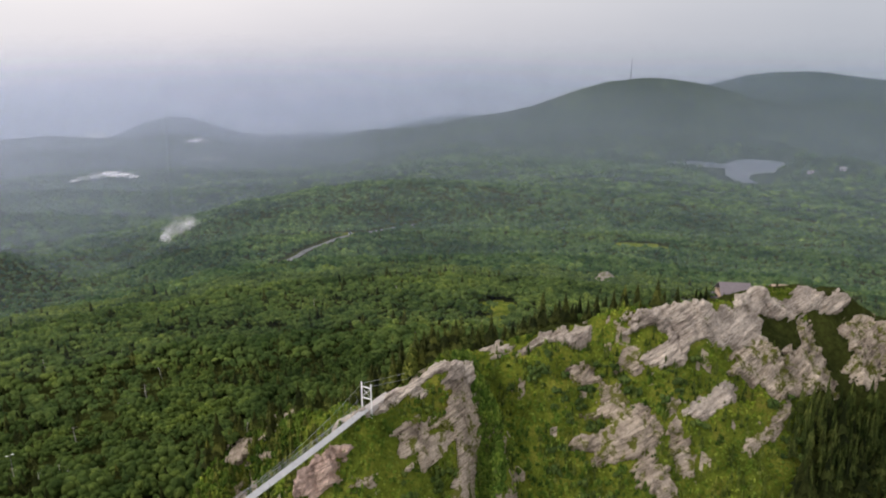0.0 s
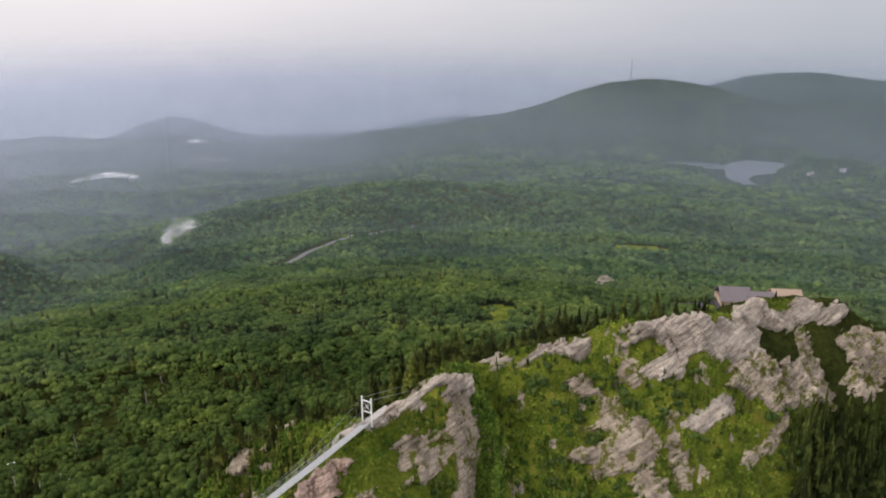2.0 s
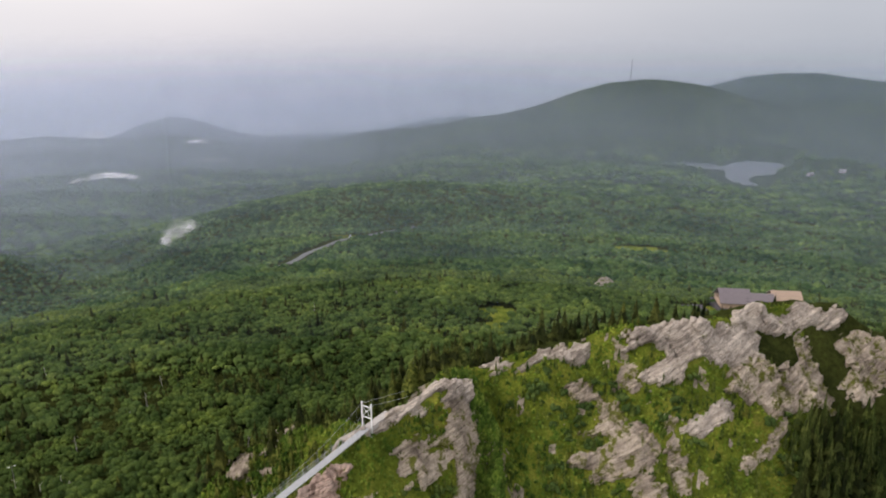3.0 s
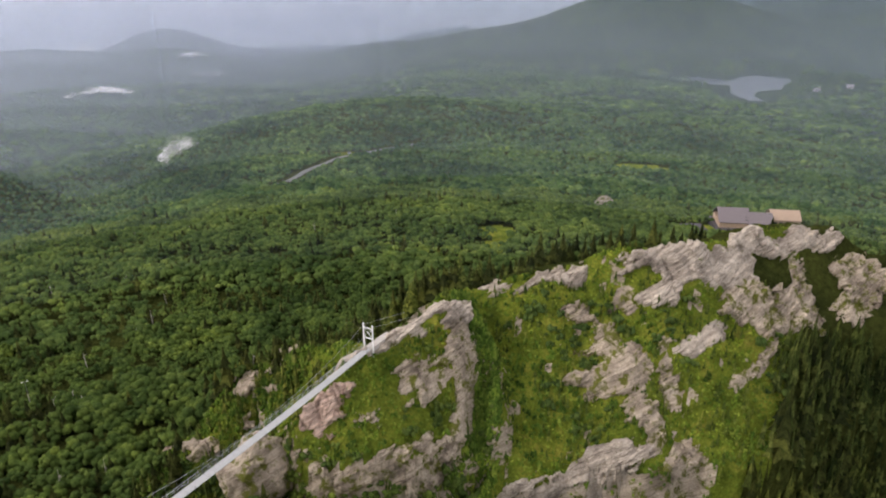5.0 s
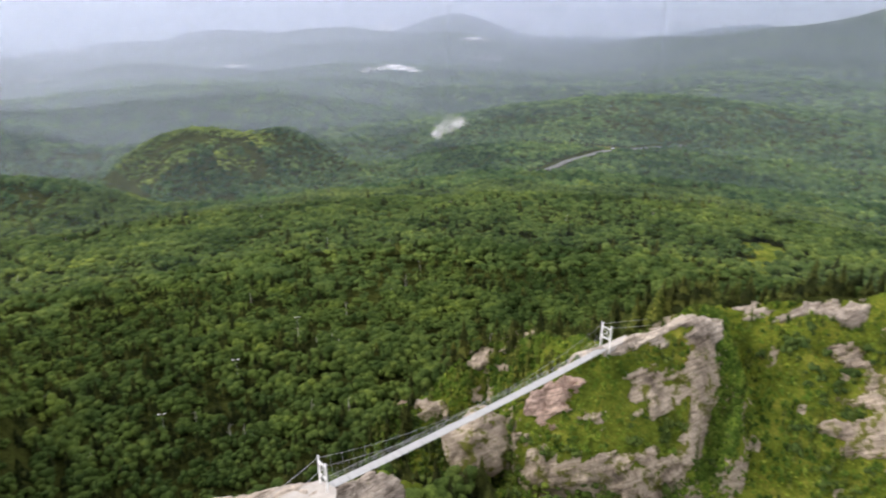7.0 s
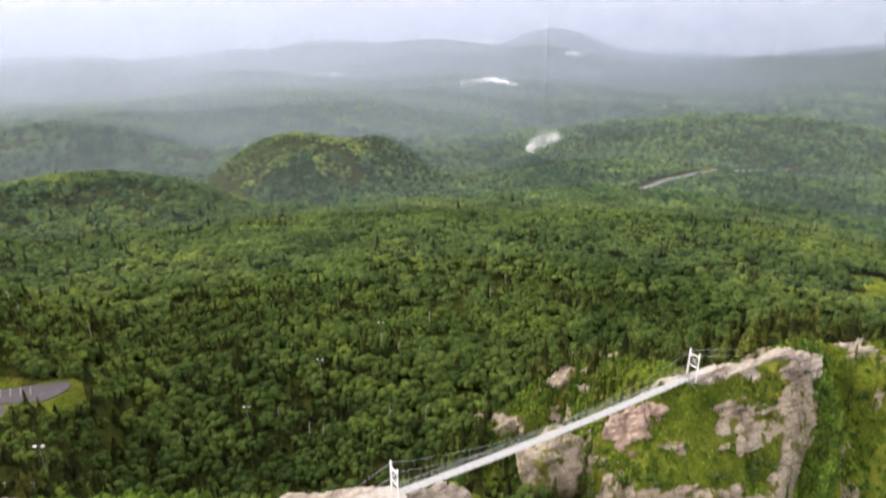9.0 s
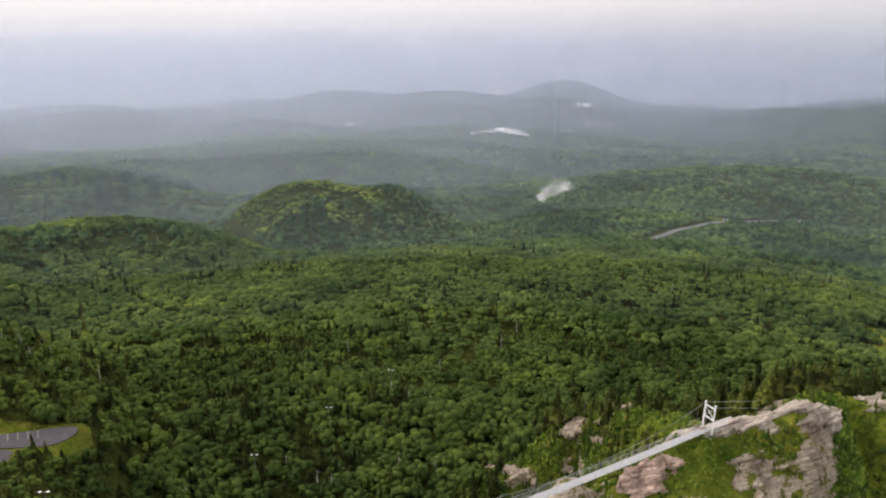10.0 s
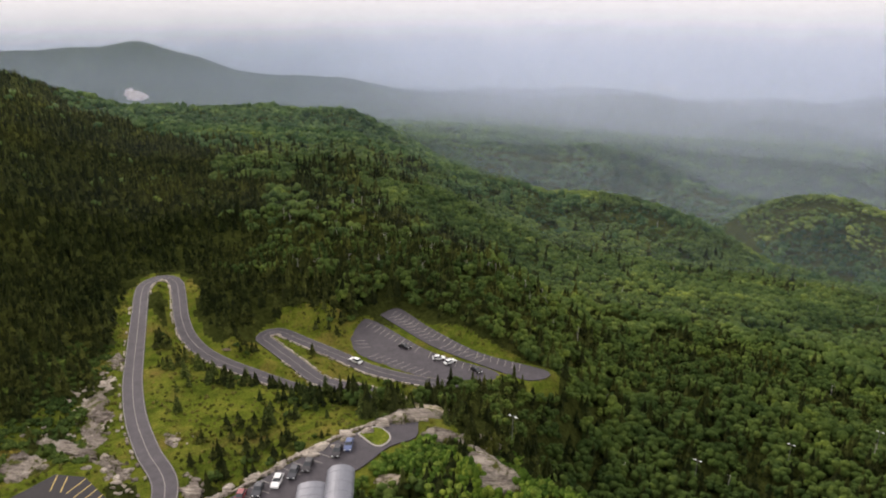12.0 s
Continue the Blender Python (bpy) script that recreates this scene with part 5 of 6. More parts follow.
def dead_tree(x, y, height, lean, seed, label="bleached dead tree trunk with broken limbs"):
    r = random.Random(seed)
    tree = thing("dead_tree", label, "tree", "dead trees in the wood", (x, y, float(land(x, y)) - 0.3))
    bm = bmesh.new()
    tip = Vector((lean, r.uniform(-0.4, 0.4), height))
    rod(bm, (0, 0, 0), tip, height * 0.035, 0.05, 7)
    part("trunk", bm, M_DEADWOOD, tree)
    for k in range(r.randint(4, 8)):
        t = r.uniform(0.45, 0.98)
        p = tip * t
        a = r.uniform(0, 6.3)
        l = height * r.uniform(0.08, 0.2)
        bm = bmesh.new()
        rod(bm, p, p + Vector((math.cos(a) * l, math.sin(a) * l, l * r.uniform(0.2, 0.8))), 0.07, 0.02, 4)
        part("limb", bm, M_DEADWOOD, tree)


for k, (az_, r_, h_) in enumerate(((18.4, 176, 8), (34.5, 248, 12), (36, 256, 13), (33, 250, 11), (32.5, 245, 11), (43.3, 190, 12), (42, 188, 12), (35.6, 196, 13), (32, 194, 12), (55, 196, 10), (57, 240, 12), (46, 205, 10), (60, 300, 13), (63, 310, 12), (26, 330, 12), (50, 420, 12), (38, 520, 13), (12, 480, 13), (5, 520, 13), (70, 330, 13), (73, 345, 12), (77, 350, 12), (66, 300, 12), (81, 350, 12))):
    px, py = bearing(az_, r_)
    dead_tree(px, py, h_ * 0.68, rng.uniform(-0.8, 0.8), k)
for k in range(115):
    a_, r_ = (rng.uniform(20, 82), rng.uniform(260, 800)) if k < 50 else (rng.uniform(29, 39), rng.uniform(760, 860)) if k < 70 else (rng.uniform(62, 86), rng.uniform(285, 420))
    px, py = bearing(a_, r_)
    if wooded(np.array([px]), np.array([py]))[0]:
        dead_tree(px, py, rng.uniform(6, 8.5), rng.uniform(-0.8, 0.8), 100 + k)

# ---------------------------------------------------------------- landings of the bridge
slab_near = slab("pavement", [(-57.6, 68.4, 114.0), (-50.6, 74.4, 114.0), (-51.9, 77.0, 114.0), (-55.6, 77.8, 114.0), (-60.6, 70.2, 114.0)], 0.02, M_CONCRETE, 0.7)
tagged(slab_near, "pale concrete landing at the end of the bridge", "landing", kind="structure")
path_pts = spline([(-59.2, 69.4, 113.9), (-63.5, 64.0, 113.2), (-69, 59.5, 112.0), (-76, 54.5, 109.5)], 1.0)
tagged(ribbon("footpath", path_pts, 1.15, 0.1, M_ASPHALT, None, 0.0, 2.0), "dark asphalt footpath leading to the bridge", "footpath", kind="structure")
for off in (-1.4, 1.4):
    tagged(ribbon("trim", path_pts, 0.22, 0.35, M_CONCRETE, None, off, 2.4), "pale kerb beside the footpath", "kerb", kind="structure")
far_pts = spline([(-18.9, 136.4, 114.2), (-16.7, 138.7, 114.8), (-14.5, 141.0, 115.4)], 1.0)
tagged(ribbon("footpath", far_pts, 0.9, 0.25, M_CONCRETE, None, 0.0, 2.0), "pale concrete landing on the far rock", "landing", kind="structure")

# ---------------------------------------------------------------- car parks
def bay_lines(owner, a, b, length, side, z, step=2.8, mat=None, width=0.1):
    """Painted bays from a to b; side: +1 to the left of the way."""
    a, b = np.array(a, float), np.array(b, float)
    d = (b - a) / np.linalg.norm(b - a)
    n = np.array((-d[1], d[0])) * side + d * 0.35
    me = None
    for k in range(int(np.linalg.norm(b - a) / step)):
        p = a + d * step * k
        if me is None:
            bm = bmesh.new()
            box(bm, 0, -width, 0, length, width, 0.012)
            me = bm_data("bay_line", bm, mat or M_LINE)
        ob = new("bay_line", me)
        ob.parent = owner
        ob.matrix_basis = pose(p[0], p[1], z, 0, 0, math.degrees(math.atan2(n[1], n[0])))


lots = [o for o in scene.objects if o.name.startswith("pavement") and o.get("category") == "car park"]
near_lot, far_lot, top_lot, dark_lot = lots
bay_lines(far_lot, (-256, 63.5), (-238, 71.2), 4.6, -1, 74.09)
bay_lines(far_lot, (-238, 71.2), (-213.5, 82.6), 4.6, -1, 74.09)
bay_lines(far_lot, (-213.5, 82.6), (-197, 97), 4.6, -1, 74.09)
bay_lines(far_lot, (-251, 58.9), (-223, 69.4), 4.4, 1, 74.09)
bay_lines(far_lot, (-221, 70.6), (-203, 82.6), 4.4, 1, 74.09)
bay_lines(near_lot, (-249, 51.6), (-221, 65.0), 4.6, -1, 74.09)
bay_lines(near_lot, (-219, 66.6), (-200, 82), 4.6, -1, 74.09)
bay_lines(near_lot, (-236, 41.6), (-225, 42.6), 4.4, 1, 74.09)
bay_lines(near_lot, (-222, 44), (-202, 60), 4.4, 1, 74.09)
bay_lines(top_lot, (-132.0, -3.5), (-137.6, 6.5), 5.0, -1, 97.09, 2.9)
bay_lines(top_lot, (-137.8, 6.5), (-143.5, 19), 5.0, -1, 97.09, 2.9)
M_YELLOW = plain("yellow_road_paint", (0.50, 0.36, 0.12), 0.7, var=0.15)
bay_lines(dark_lot, (-147.6, -40.5), (-145, -35.2), 5.2, -1, 99.09, 2.4, M_YELLOW)
bay_lines(dark_lot, (-144.6, -34.4), (-134, -28.0), 5.2, -1, 99.09, 2.6, M_YELLOW)


def edging(pts, offset, name="stone_edging", height=0.55, skip=0.25):
    """A broken row of pale stones along a road's edge, built as one low rough wall."""
    pts = np.asarray(pts, float)
    d = np.gradient(pts[:, :2], axis=0)
    d /= np.linalg.norm(d, axis=1)[:, None]
    bm = bmesh.new()
    for p, q in zip(pts, d):
        for k in range(2):
            if rng.uniform() < skip:
                continue
            c = p[:2] + np.array((-q[1], q[0])) * (offset + rng.normal(0, 0.12)) + q * k * 1.0
            m = pose(c[0], c[1], p[2] - 0.1, rng.uniform(-9, 9), rng.uniform(-9, 9), math.degrees(math.atan2(q[1], q[0])) + rng.uniform(-14, 14))
            w = rng.uniform(0.7, 1.1)
            box(bm, -0.5 * w, -0.28, 0, 0.5 * w, 0.28, height * rng.uniform(0.7, 1.25), m)
    return tagged(new(name, bm_data(name, bm, M_PALESTONE)), "rough pale stones edging the mountain road", "wall", kind="stuff")


edging(main_pts[78:], -3.2, height=0.4, skip=0.3)
edging(main_pts[12:76], 3.4, skip=0.8)
edging(loop_pts, -3.2, height=0.4, skip=0.15)
edging(loop_pts[8:24], 3.2, height=0.4, skip=0.6)
edging(spline([(-131.5, -9, 97), (-133.6, -2.5, 97), (-139, 6.5, 97), (-145.4, 20.5, 97), (-148.2, 32, 97), (-146, 41.6, 97)], 1.1), 0.2, height=0.6, skip=0.1)

# planted island with a pale kerb
isl = [(-145.4, 25.0, 97.1), (-146.8, 30.2, 97.1), (-142.6, 32.6, 97.1), (-139.6, 31.4, 97.1), (-139.0, 28.2, 97.1)]
island = thing("traffic_island", "grass traffic island with a pale concrete kerb", "island", at=(-143, 29, 97.08))
inv_i = island.matrix_basis.inverted()
ic = np.mean(np.array(isl), axis=0)
for name, scale, up, mat in (("kerb", 1.0, 0.16, M_CONCRETE), ("turf", 0.88, 0.22, M_GRASS)):
    bm = bmesh.new()
    ring_ = [ic + (np.array(p) - ic) * scale for p in spline(isl + isl[:1], 0.8)[:-1]]
    lo = [bm.verts.new((p[0], p[1], 97.08)) for p in ring_]
    hi = [bm.verts.new((p[0], p[1], 97.08 + up)) for p in ring_]
    bm.faces.new(hi)
    for i in range(len(lo)):
        j = (i + 1) % len(lo)
        bm.faces.new((lo[i], lo[j], hi[j], hi[i]))
    bmesh.ops.recalc_face_normals(bm, faces=bm.faces)
    bm.transform(inv_i)
    part(name, bm, mat, island)
boulder(-145.2, 28.4, 97.5, 0.9, 0.7, 0.7, 20, 5.5, M_PALEROCK, "pale stone set in the traffic island", 2)


def car(x, y, z, turn, paint, label, length=4.6, roof=1.55):
    """A parked car: body, glazed cabin, four wheels, lamps."""
    ob = thing("car", label, "car", "parked cars", (x, y, z), turn)
    half, l = 0.9, length / 2
    bm = bmesh.new()
    profile = [(-l, 0.32), (-l, 0.72), (-l * 0.92, 0.92), (-l * 0.45, 0.98), (l * 0.42, 0.98), (l * 0.55, 0.92), (l * 0.95, 0.75), (l, 0.55), (l, 0.32)]
    for w, s in ((-half, 1), (half, -1)):
        bm.faces.new([bm.verts.new((px, w, pz)) for px, pz in profile][::s])
    bm.verts.ensure_lookup_table()
    n = len(profile)
    for i in range(n):
        j = (i + 1) % n
        bm.faces.new((bm.verts[i], bm.verts[j], bm.verts[n + j], bm.verts[n + i]))
    bmesh.ops.recalc_face_normals(bm, faces=bm.faces)
    part("body", bm, paint, ob)
    bm = bmesh.new()
    low = [(-l * 0.82, 0.95), (l * 0.40, 0.95)]
    top = [(-l * 0.62, roof - 0.06), (l * 0.08, roof - 0.06)]
    vs = [bm.verts.new(q) for q in ((low[0][0], -0.82, 0.95), (low[1][0], -0.82, 0.95), (low[1][0], 0.82, 0.95), (low[0][0], 0.82, 0.95), (top[0][0], -0.66, top[0][1]), (top[1][0], -0.66, top[1][1]), (top[1][0], 0.66, top[1][1]), (top[0][0], 0.66, top[0][1]))]
    for f_ in ((3, 2, 1, 0), (4, 5, 6, 7), (0, 1, 5, 4), (1, 2, 6, 5), (2, 3, 7, 6), (3, 0, 4, 7)):
        bm.faces.new([vs[i] for i in f_])
    part("cabin_glass", bm, M_GLASS, ob)
    bm = bmesh.new()
    box(bm, top[0][0] - 0.06, -0.7, roof - 0.07, top[1][0] + 0.06, 0.7, roof)
    bmesh.ops.bevel(bm, geom=bm.edges[:], offset=0.03, segments=1, affect="EDGES")
    part("roof", bm, paint, ob)
    for wx in (-l * 0.62, l * 0.62):
        for wy in (-0.82, 0.82):
            bm = bmesh.new()
            rod(bm, (wx, wy - 0.11, 0.33), (wx, wy + 0.11, 0.33), 0.33, sides=12)
            part("wheel", bm, M_TYRE, ob)
    for wy in (-0.62, 0.62):
        bm = bmesh.new()
        box(bm, l * 0.955, wy - 0.2, 0.6, l + 0.01, wy + 0.2, 0.72)
        part("headlight", bm, M_WHITE, ob)


P_WHITE = plain("white_car_paint", (0.75, 0.75, 0.74), 0.25, var=0.03, spec=0.5)
P_GREY = plain("dark_grey_car_paint", (0.05, 0.052, 0.06), 0.25, 0.3, var=0.05, spec=0.5)
P_BLACK = plain("black_car_paint", (0.025, 0.022, 0.025), 0.25, var=0.05, spec=0.5)
P_BLUE = plain("blue_grey_car_paint", (0.10, 0.13, 0.24), 0.25, 0.3, var=0.05, spec=0.5)
P_RED = plain("dark_red_car_paint", (0.20, 0.02, 0.025), 0.25, var=0.05, spec=0.5)
for cx_, cy_, paint, label in ((-130.2, -3.2, P_RED, "dark red car parked by the stone wall"), (-131.4, 0.6, P_GREY, "dark grey car parked by the stone wall"), (-133.0, 4.8, P_WHITE, "white car with a dark windscreen parked by the wall"),
                               (-134.9, 8.6, P_GREY, "dark grey car parked by the stone wall"), (-136.4, 12.0, P_BLACK, "black car parked by the stone wall"), (-139.5, 19.2, P_BLACK, "black off-road car parked by the wall"), (-141.0, 22.2, P_BLUE, "blue-grey car parked beside the traffic island")):
    car(cx_, cy_, 97.08, -22 + rng.uniform(-3, 3), paint, label)
for cx_, cy_, turn_, paint, label in ((-212.9, 67.5, 75, P_WHITE, "white car parked in the lower car park"), (-209.2, 70.4, 110, P_WHITE, "small white car parked in the lower car park"), (-224.9, 58.2, 40, P_BLACK, "black car standing in the lower car park"), (-200.9, 77.2, 20, P_BLACK, "black car parked in the lower car park")):
    car(cx_, cy_, 74.09, turn_, paint, label)
car(-218.4, 38.6, 75.12, 214, P_WHITE, "white car on the mountain road", 5.2, 1.7)
px, py = -168.6, 1107.0
car(px, py, float(land(px, py)) + 1.1, 60, P_WHITE, "white van on the valley road", 8.5, 3.4)

# valley road
fr = spline([(x, y, float(land(x, y))) for x, y, _ in FAR_ROAD], 12.0)
fr[:, 2] = land(fr[:, 0], fr[:, 1])
M_PALEROAD = plain("pale_worn_road", (0.14, 0.14, 0.13), 0.9, var=0.1)
tagged(ribbon("road", fr, 4.0, 1.0, M_PALEROAD, None, 0, 2.0), "pale road through the woods in the valley", "road", kind="structure")

# ---------------------------------------------------------------- summit building with vaulted roofs
shop = thing("summit_building", "grey summit building with curved metal roofs", "building", at=(-121.5, 13.6, 97.0), turn=-14)


def vault(name, x0, x1, y0, y1, z, rise, mat, over=0.4):
    bm = bmesh.new()
    n = 12
    cols = []
    for x in (x0 - over, x1 + over):
        outer = [bm.verts.new((x, y0 - over + (y1 - y0 + 2 * over) * (0.5 - 0.5 * math.cos(math.pi * i / n)), z + rise * math.sin(math.pi * i / n))) for i in range(n + 1)]
        inner = [bm.verts.new((x, y0 - over + (y1 - y0 + 2 * over) * (0.5 - 0.5 * math.cos(math.pi * i / n)), z + rise * math.sin(math.pi * i / n) - 0.25)) for i in range(n + 1)]
        cols.append((outer, inner))
    (oa, ia), (ob_, ib) = cols
    for i in range(n):
        bm.faces.new((oa[i], oa[i + 1], ob_[i + 1], ob_[i]))
        bm.faces.new((ia[i + 1], ia[i], ib[i], ib[i + 1]))
        bm.faces.new((oa[i + 1], oa[i], ia[i], ia[i + 1]))
        bm.faces.new((ob_[i], ob_[i + 1], ib[i + 1], ib[i]))
    bmesh.ops.recalc_face_normals(bm, faces=bm.faces)
    return part(name, bm, mat, shop, "curved grey standing-seam metal roof")


for x0, x1, y0, y1, h in ((-4.5, 8, 0.5, 5.6, 5.6), (-1.2, 8, -5.4, 0.4, 4.6), (-3.4, 1.5, -5.6, -0.2, 3.2)):
    bm = bmesh.new()
    box(bm, x0, y0, 0, x1, y1, h)
    part("wall", bm, M_WALL, shop)
    roof_ = vault("roof", x0, x1, y0, y1, h - 0.1, 1.9 if h > 5 else 1.2, M_ROOF)
    for k in range(4):
        bm = bmesh.new()
        x = x0 + (x1 - x0) * (k + 0.5) / 4
        rise = 1.9 if h > 5 else 1.2
        for i in range(12):
            t0, t1 = math.pi * i / 12, math.pi * (i + 1) / 12
            w = y1 - y0 + 0.8
            rod(bm, (x, y0 - 0.4 + w * (0.5 - 0.5 * math.cos(t0)), h - 0.09 + rise * math.sin(t0)), (x, y0 - 0.4 + w * (0.5 - 0.5 * math.cos(t1)), h - 0.09 + rise * math.sin(t1)), 0.035, sides=4)
        part("seam", bm, M_ROOF, roof_)
    for k in range(3):
        bm = bmesh.new()
        x = x0 + (x1 - x0) * (k + 0.5) / 3
        box(bm, x - 0.7, y1 - 0.02, 1.2, x + 0.7, y1 + 0.06, 2.8)
        part("window", bm, M_GLASS, shop)

# ---------------------------------------------------------------- building in the valley behind the ridge
hx, hy = bearing(-24.4, 603)
hall = thing("visitor_building", "long low building with grey-brown roofs in a forest clearing", "building", at=(hx, hy, float(land(hx, hy)) + 4.0), turn=-7)
M_BROWNROOF = plain("grey_brown_shingle_roof", (0.17, 0.145, 0.155), 0.85, var=0.15)
M_TIMBER = plain("tan_timber_deck", (0.36, 0.26, 0.19), 0.85, var=0.2)


def gabled(x0, x1, y0, y1, h, rise, roof_mat, wall_mat):
    bm = bmesh.new()
    box(bm, x0, y0, 0, x1, y1, h)
    part("wall", bm, wall_mat, hall)
    bm = bmesh.new()
    o = 0.9
    ym = (y0 + y1) / 2
    pts = [(y0 - o, h - 0.2), (ym, h + rise), (y1 + o, h - 0.2), (y1 + o, h + 0.15), (ym, h + rise + 0.4), (y0 - o, h + 0.15)]
    a = [bm.verts.new((x0 - o, p, q)) for p, q in pts]
    b = [bm.verts.new((x1 + o, p, q)) for p, q in pts]
    bm.faces.new(a)
    bm.faces.new(b[::-1])
    for i in range(6):
        j = (i + 1) % 6
        bm.faces.new((a[i], a[j], b[j], b[i]))
    bmesh.ops.recalc_face_normals(bm, faces=bm.faces)
    part("roof", bm, roof_mat, hall, "grey-brown pitched roof")


bm = bmesh.new()
box(bm, -34, -17, -9, 34, 13, 0.05)
part("terrace", bm, M_ASPHALT, hall)
gabled(-31, -8, -12, 12, 4.6, 8.5, M_BROWNROOF, M_TIMBER)
gabled(-8, 10, -14, 6, 4.2, 7.0, M_BROWNROOF, M_TIMBER)
gabled(11, 33, -6, 12, 6.5, 5.5, M_TIMBER, M_TIMBER)
for k in range(4):
    bm = bmesh.new()
    box(bm, -11.5 + 0.8 * k, -10.6 + 2.6 * k, 5.4 + 1.75 * k, -8.6 + 0.8 * k, -9.0 + 2.6 * k, 6.5 + 1.75 * k)
    part("skylight", bm, M_GLASS, hall)
for k in range(5):
    bm = bmesh.new()
    box(bm, 13 + 4 * k, -6.1, 2.2, 15.4 + 4 * k, -5.95, 4.6)
    part("window", bm, M_GLASS, hall)
M_PALEWALL = material("hazy_pale_wall", lambda n: surf(n, (0.30, 0.29, 0.28), 0.8))
M_PALEROOF = material("hazy_grey_roof", lambda n: surf(n, (0.20, 0.195, 0.20), 0.8))
for az_, r_, turn_ in ((-26.73, 2434, 10), (-28.73, 2438, -25)):
    hx, hy = bearing(az_, r_)
    house = thing("lake_house", "small grey house with a grey roof among trees by the lake", "house", "houses by the lake", (hx, hy, float(land(hx, hy)) - 0.5), turn_)
    bm = bmesh.new()
    box(bm, -9, -5, 0, 9, 5, 6.5)
    part("wall", bm, M_PALEWALL, house)
    bm = bmesh.new()
    ends = [[bm.verts.new((x, y, z)) for y, z in ((-6, 6.2), (0, 11), (6, 6.2), (6, 6.6), (0, 11.5), (-6, 6.6))] for x in (-10, 10)]
    bm.faces.new(ends[0])
    bm.faces.new(ends[1][::-1])
    for k in range(6):
        j = (k + 1) % 6
        bm.faces.new((ends[0][k], ends[0][j], ends[1][j], ends[1][k]))
    bmesh.ops.recalc_face_normals(bm, faces=bm.faces)
    part("roof", bm, M_PALEROOF, house)
    for k in range(3):
        bm = bmesh.new()
        box(bm, -7 + 5 * k, -5.1, 2.5, -4.5 + 5 * k, -4.95, 5.0)
        part("window", bm, M_GLASS, house)
gx_, gy_ = bearing(-19.5, 575)
shed = slab("pavement", [(gx_ - 14, gy_ - 8, 0), (gx_ + 15, gy_ - 6, 0), (gx_ + 13, gy_ + 9, 0), (gx_ - 12, gy_ + 8, 0)], float(land(gx_, gy_)) + 1.2, M_ASPHALT, 3.0)
tagged(shed, "small dark parking place in the woods", "car park", kind="structure")
car(gx_ - 8, gy_, float(land(gx_, gy_)) + 1.22, 30, P_WHITE, "white bus parked in the woods", 8.0, 3.0)

# ---------------------------------------------------------------- lamp posts
M_POLE = plain("weathered_pole", (0.14, 0.14, 0.13), 0.7, var=0.15)


def lamp_post(x, y, top):
    z = float(land(x, y))
    ob = thing("lamp_post", "tall pole with two white lamp heads", "lamp post", "lamp posts in the wood", (x, y, z), 35)
    h = top - z
    bm = bmesh.new()
    rod(bm, (0, 0, -0.5), (0, 0, h), 0.14, 0.09, 8)
    part("pole", bm, M_POLE, ob)
    bm = bmesh.new()
    rod(bm, (-1.0, 0, h - 0.3), (1.0, 0, h - 0.3), 0.07, sides=6)
    part("arm", bm, M_POLE, ob)
    for s in (-1, 1):
        bm = bmesh.new()
        box(bm, s * 0.9 - 0.4, -0.2, h - 0.3, s * 0.9 + 0.4, 0.2, h - 0.1)
        bmesh.ops.bevel(bm, geom=bm.edges[:], offset=0.08, segments=2, affect="EDGES")
        part("lamp_head", bm, M_WHITE, ob)


for x, y, top in ((-155.9, 214.5, 49.8), (-154.0, 172.4, 55.2), (-142.2, 64.7, 96.1), (-151.3, 132.6, 60.1)):
    lamp_post(x, y, top)

# ---------------------------------------------------------------- mast on the mountain
mx, my = bearing(-13.5, 3880)
mz = float(land(mx, my))
mast = thing("radio_mast", "tall thin lattice radio mast on the wooded mountain top", "mast", at=(mx, my, mz - 3))
M_MAST = material("hazy_steel", lambda n: surf(n, (0.06, 0.06, 0.07), 0.7))
TOP = 110.0
for k in range(3):
    a = k * math.tau / 3
    bm = bmesh.new()
    rod(bm, (3.0 * math.cos(a), 3.0 * math.sin(a), 0), (0.5 * math.cos(a), 0.5 * math.sin(a), TOP), 0.9, 0.7, 5)
    part("leg", bm, M_MAST, mast)
for i in range(14):
    z0, z1 = TOP * i / 14, TOP * (i + 1) / 14
    r0, r1 = 3.0 - 2.5 * i / 14, 3.0 - 2.5 * (i + 1) / 14
    bm = bmesh.new()
    for k in range(3):
        a, b = k * math.tau / 3, (k + 1) * math.tau / 3
        rod(bm, (r0 * math.cos(a), r0 * math.sin(a), z0), (r1 * math.cos(b), r1 * math.sin(b), z1), 0.3, sides=4)
    part("bracing", bm, M_MAST, mast)

# pale scar of a quarry on the far hill
qx, qy = bearing(94.8, 3380)
s_, t_ = np.meshgrid(np.linspace(-1, 1, 14), np.linspace(-1, 1, 8), indexing="ij")
ra = radians(94.6)
u_, w_ = s_ * 75, t_ * 70
gx2, gy2 = qx + u_ * math.cos(ra) - w_ * math.sin(ra), qy + u_ * math.sin(ra) + w_ * math.cos(ra)
edge = 1 - smooth(np.hypot(s_, t_) + 0.9 * fbm(gx2 * 0.02, gy2 * 0.02, 15, 3), 0.55, 0.8)
v = np.stack([gx2, gy2, land(gx2, gy2) - 6 + 14 * edge], -1).reshape(-1, 3)
f = [(i * 8 + j, (i + 1) * 8 + j, (i + 1) * 8 + j + 1, i * 8 + j + 1) for i in range(13) for j in range(7)]
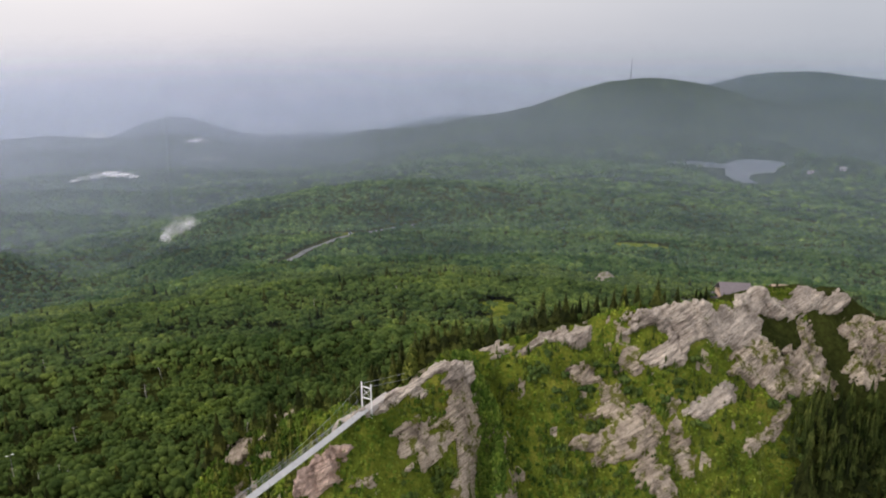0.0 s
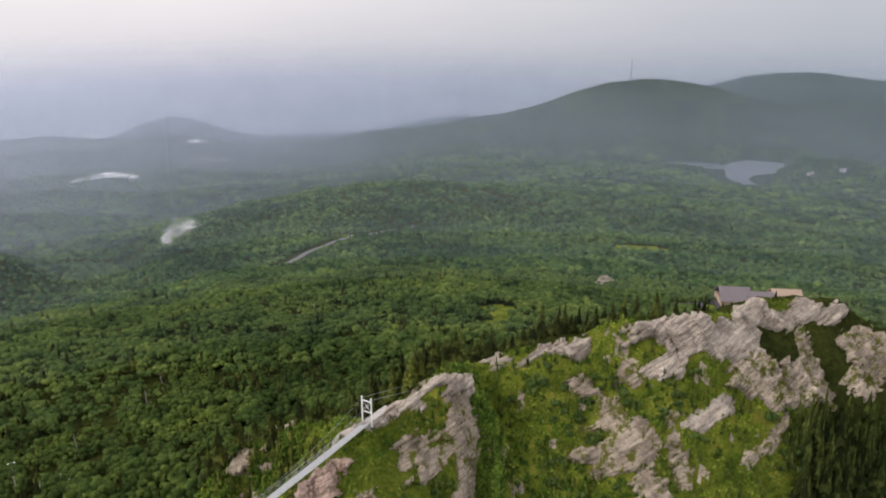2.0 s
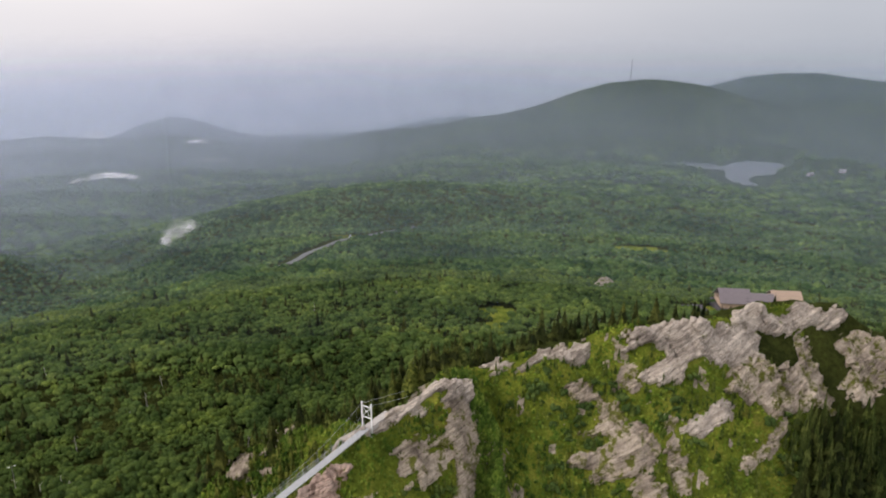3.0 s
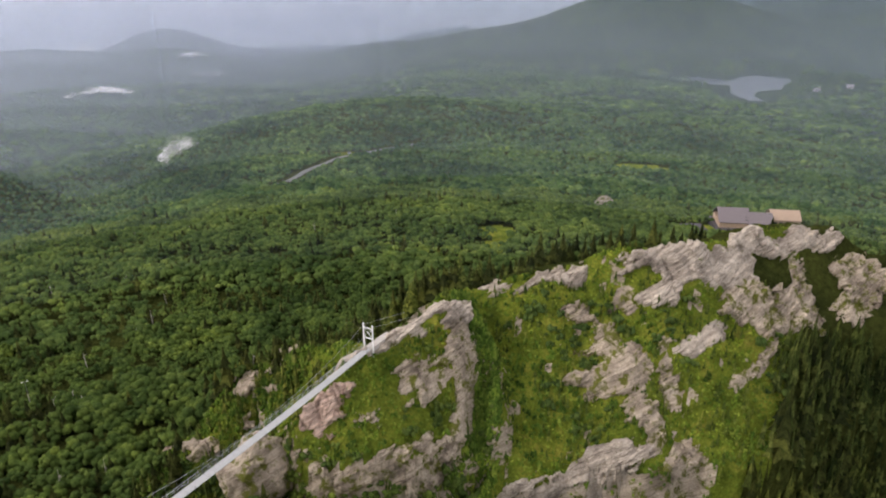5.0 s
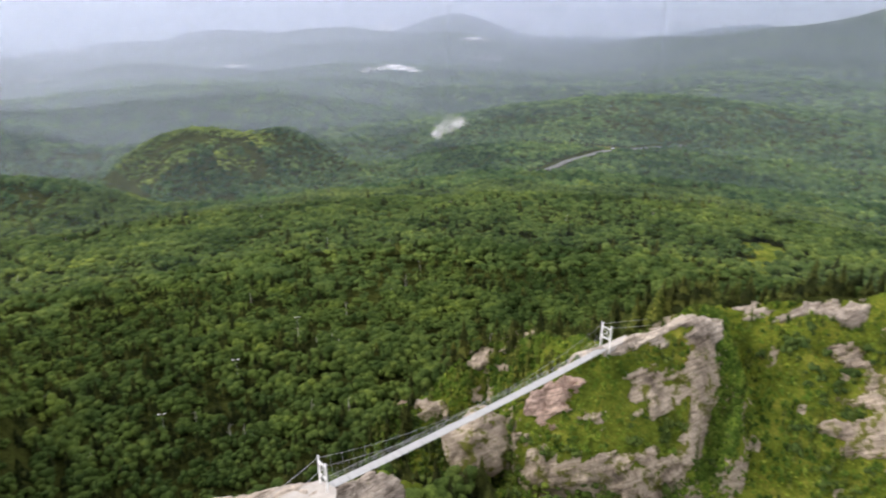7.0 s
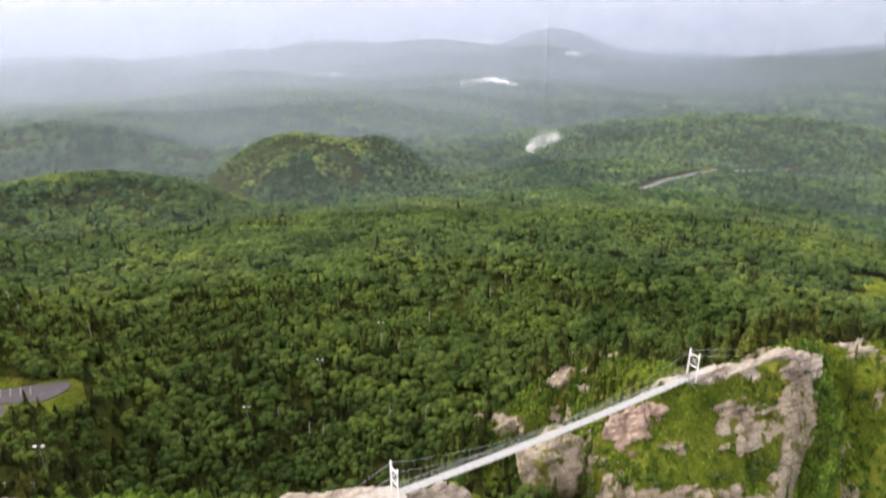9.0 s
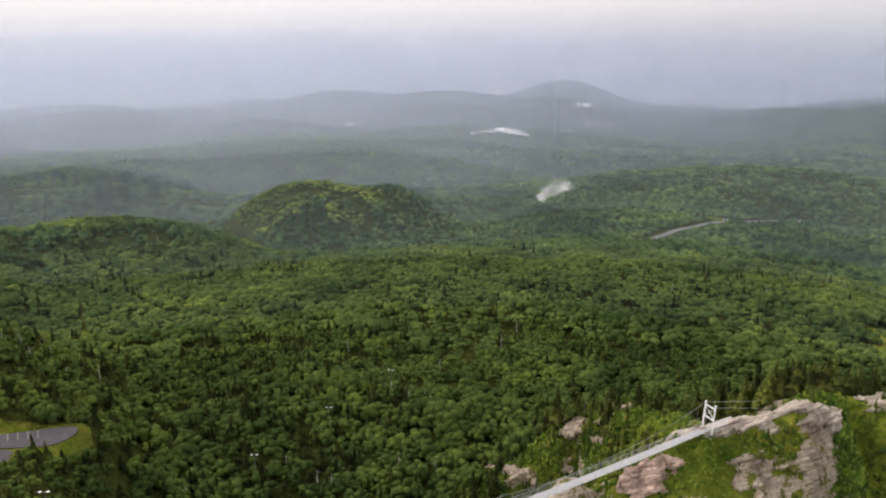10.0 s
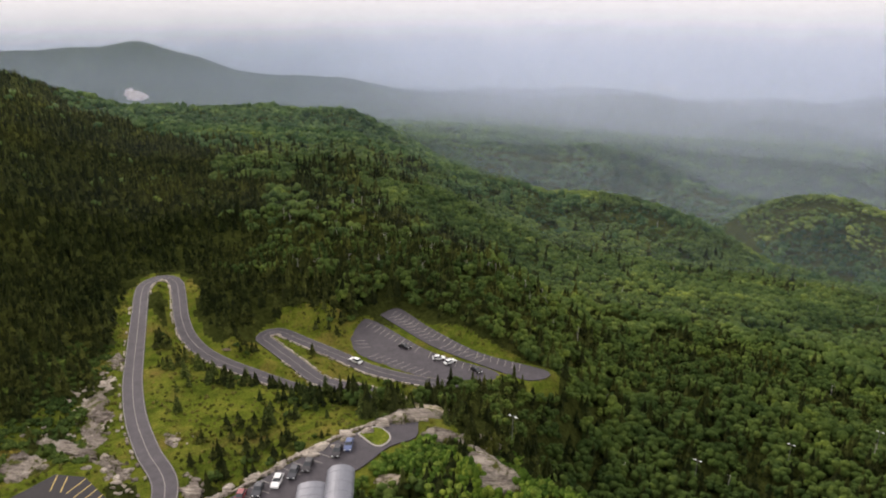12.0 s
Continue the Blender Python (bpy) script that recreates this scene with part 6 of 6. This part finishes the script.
M_SCAR = material("far_pale_rock", lambda n: surf(n, (0.36, 0.32, 0.31), 0.9))
tagged(new("quarry_face", mesh_data("quarry_face", v, f, M_SCAR)), "pale bare quarry face on a distant wooded hill", "quarry")

# ---------------------------------------------------------------- low clouds and valley mist
def mist_material(name, thin, grain, stretch_z=1.0):
    def build(node):
        n = noise_tex(node, grain, 6, 0.65, vector=stretch(node, 1, 1, stretch_z))
        a = ramp(node, n, [(0.40, (0.0,) * 3), (0.66, (thin,) * 3)])
        white = node("BsdfDiffuse", {"Color": (0.93, 0.93, 0.95, 1)}).outputs[0]
        through_ = node("BsdfTranslucent", {"Color": (0.93, 0.93, 0.95, 1)}).outputs[0]
        puff = node("MixShader", {0: 0.5, 1: white, 2: through_}).outputs[0]
        return node("MixShader", {0: a, 1: node("BsdfTransparent").outputs[0], 2: puff}).outputs[0]
    return material(name, build)


M_WISP = mist_material("thin_cloud", 0.16, 0.028)
M_ARCH = mist_material("white_mist", 0.40, 0.010, 2.0)
M_MIST = mist_material("valley_mist", 0.38, 0.012, 2.5)


def cloud(az_, r_, z_, lumps, mat, label, name="cloud"):
    """A soft cloud of nested thin shells round a few lumps (offset sideways, away, up, radii)."""
    x, y = bearing(az_, r_)
    bm = bmesh.new()
    for k, (dx, dy, dz, rx, ry, rz) in enumerate(lumps):
        for shell in (1.0, 0.82, 0.64, 0.45):
            s = len(bm.verts)
            made = bmesh.ops.create_icosphere(bm, subdivisions=2, radius=1.0)["verts"]
            for q in made:
                d = q.co.normalized()
                w = shell * (1 + 0.55 * noise.noise(d * 1.8 + Vector((k * 3.1, shell, 0))) + 0.25 * noise.noise(d * 4.5 + Vector((0, k, shell))))
                q.co = Vector((dx + d.x * rx * w, dy + d.y * ry * w, dz + d.z * rz * w))
    ob = new(name, bm_data(name, bm, mat, True))
    ob.matrix_basis = pose(x, y, z_, 0, 0, az_)
    ob.visible_shadow = False
    return tagged(ob, label, "cloud", kind="stuff")


cloud(22.0, 1000, -70, [(6, 0, 8, 20, 13, 10), (-9, 0, 0, 15, 11, 9), (-19, 0, -10, 8, 7, 8), (19, 0, 7, 11, 8, 6)], M_WISP, "small ragged white cloud drifting over the forest")
cloud(26.7, 2600, -285, [(0, 0, 8, 52, 25, 8), (-52, 0, 2, 40, 22, 6), (52, 0, 1, 40, 22, 6), (-88, 0, -7, 22, 14, 4), (88, 0, -8, 24, 14, 4)], M_ARCH, "long arched bank of white mist lying on a ridge", "mist_bank")
for az_, dep_, r_, w_, h_ in ((54.9, 7.5, 4300, 70, 14), (52.2, 10.1, 3300, 42, 12), (43.2, 12.5, 2350, 48, 9), (42.1, 11.15, 2700, 55, 9), (45.6, 7.5, 4300, 40, 10), (20.0, 8.35, 3700, 60, 10), (27.1, 7.5, 4300, 50, 18), (49.5, 8.2, 4200, 40, 10), (41.7, 6.5, 4500, 50, 12), (33, 7.6, 4500, 90, 9), (57.5, 9.0, 3500, 26, 8), (36.0, 12.0, 2600, 40, 6), (38.6, 9.9, 3300, 40, 7), (62, 7.4, 4300, 70, 8), (31.0, 12.9, 2200, 60, 8), (19.0, 9.8, 3200, 60, 6)):
    z_ = 200 - r_ * math.tan(radians(dep_))
    cloud(az_, r_, z_, [(0, 0, 0, w_, w_ * 0.4, h_), (w_ * 0.7, 10, -h_ * 0.5, w_ * 0.6, w_ * 0.3, h_ * 0.6)], M_MIST, "small patch of white mist rising from a valley", "mist_bank")
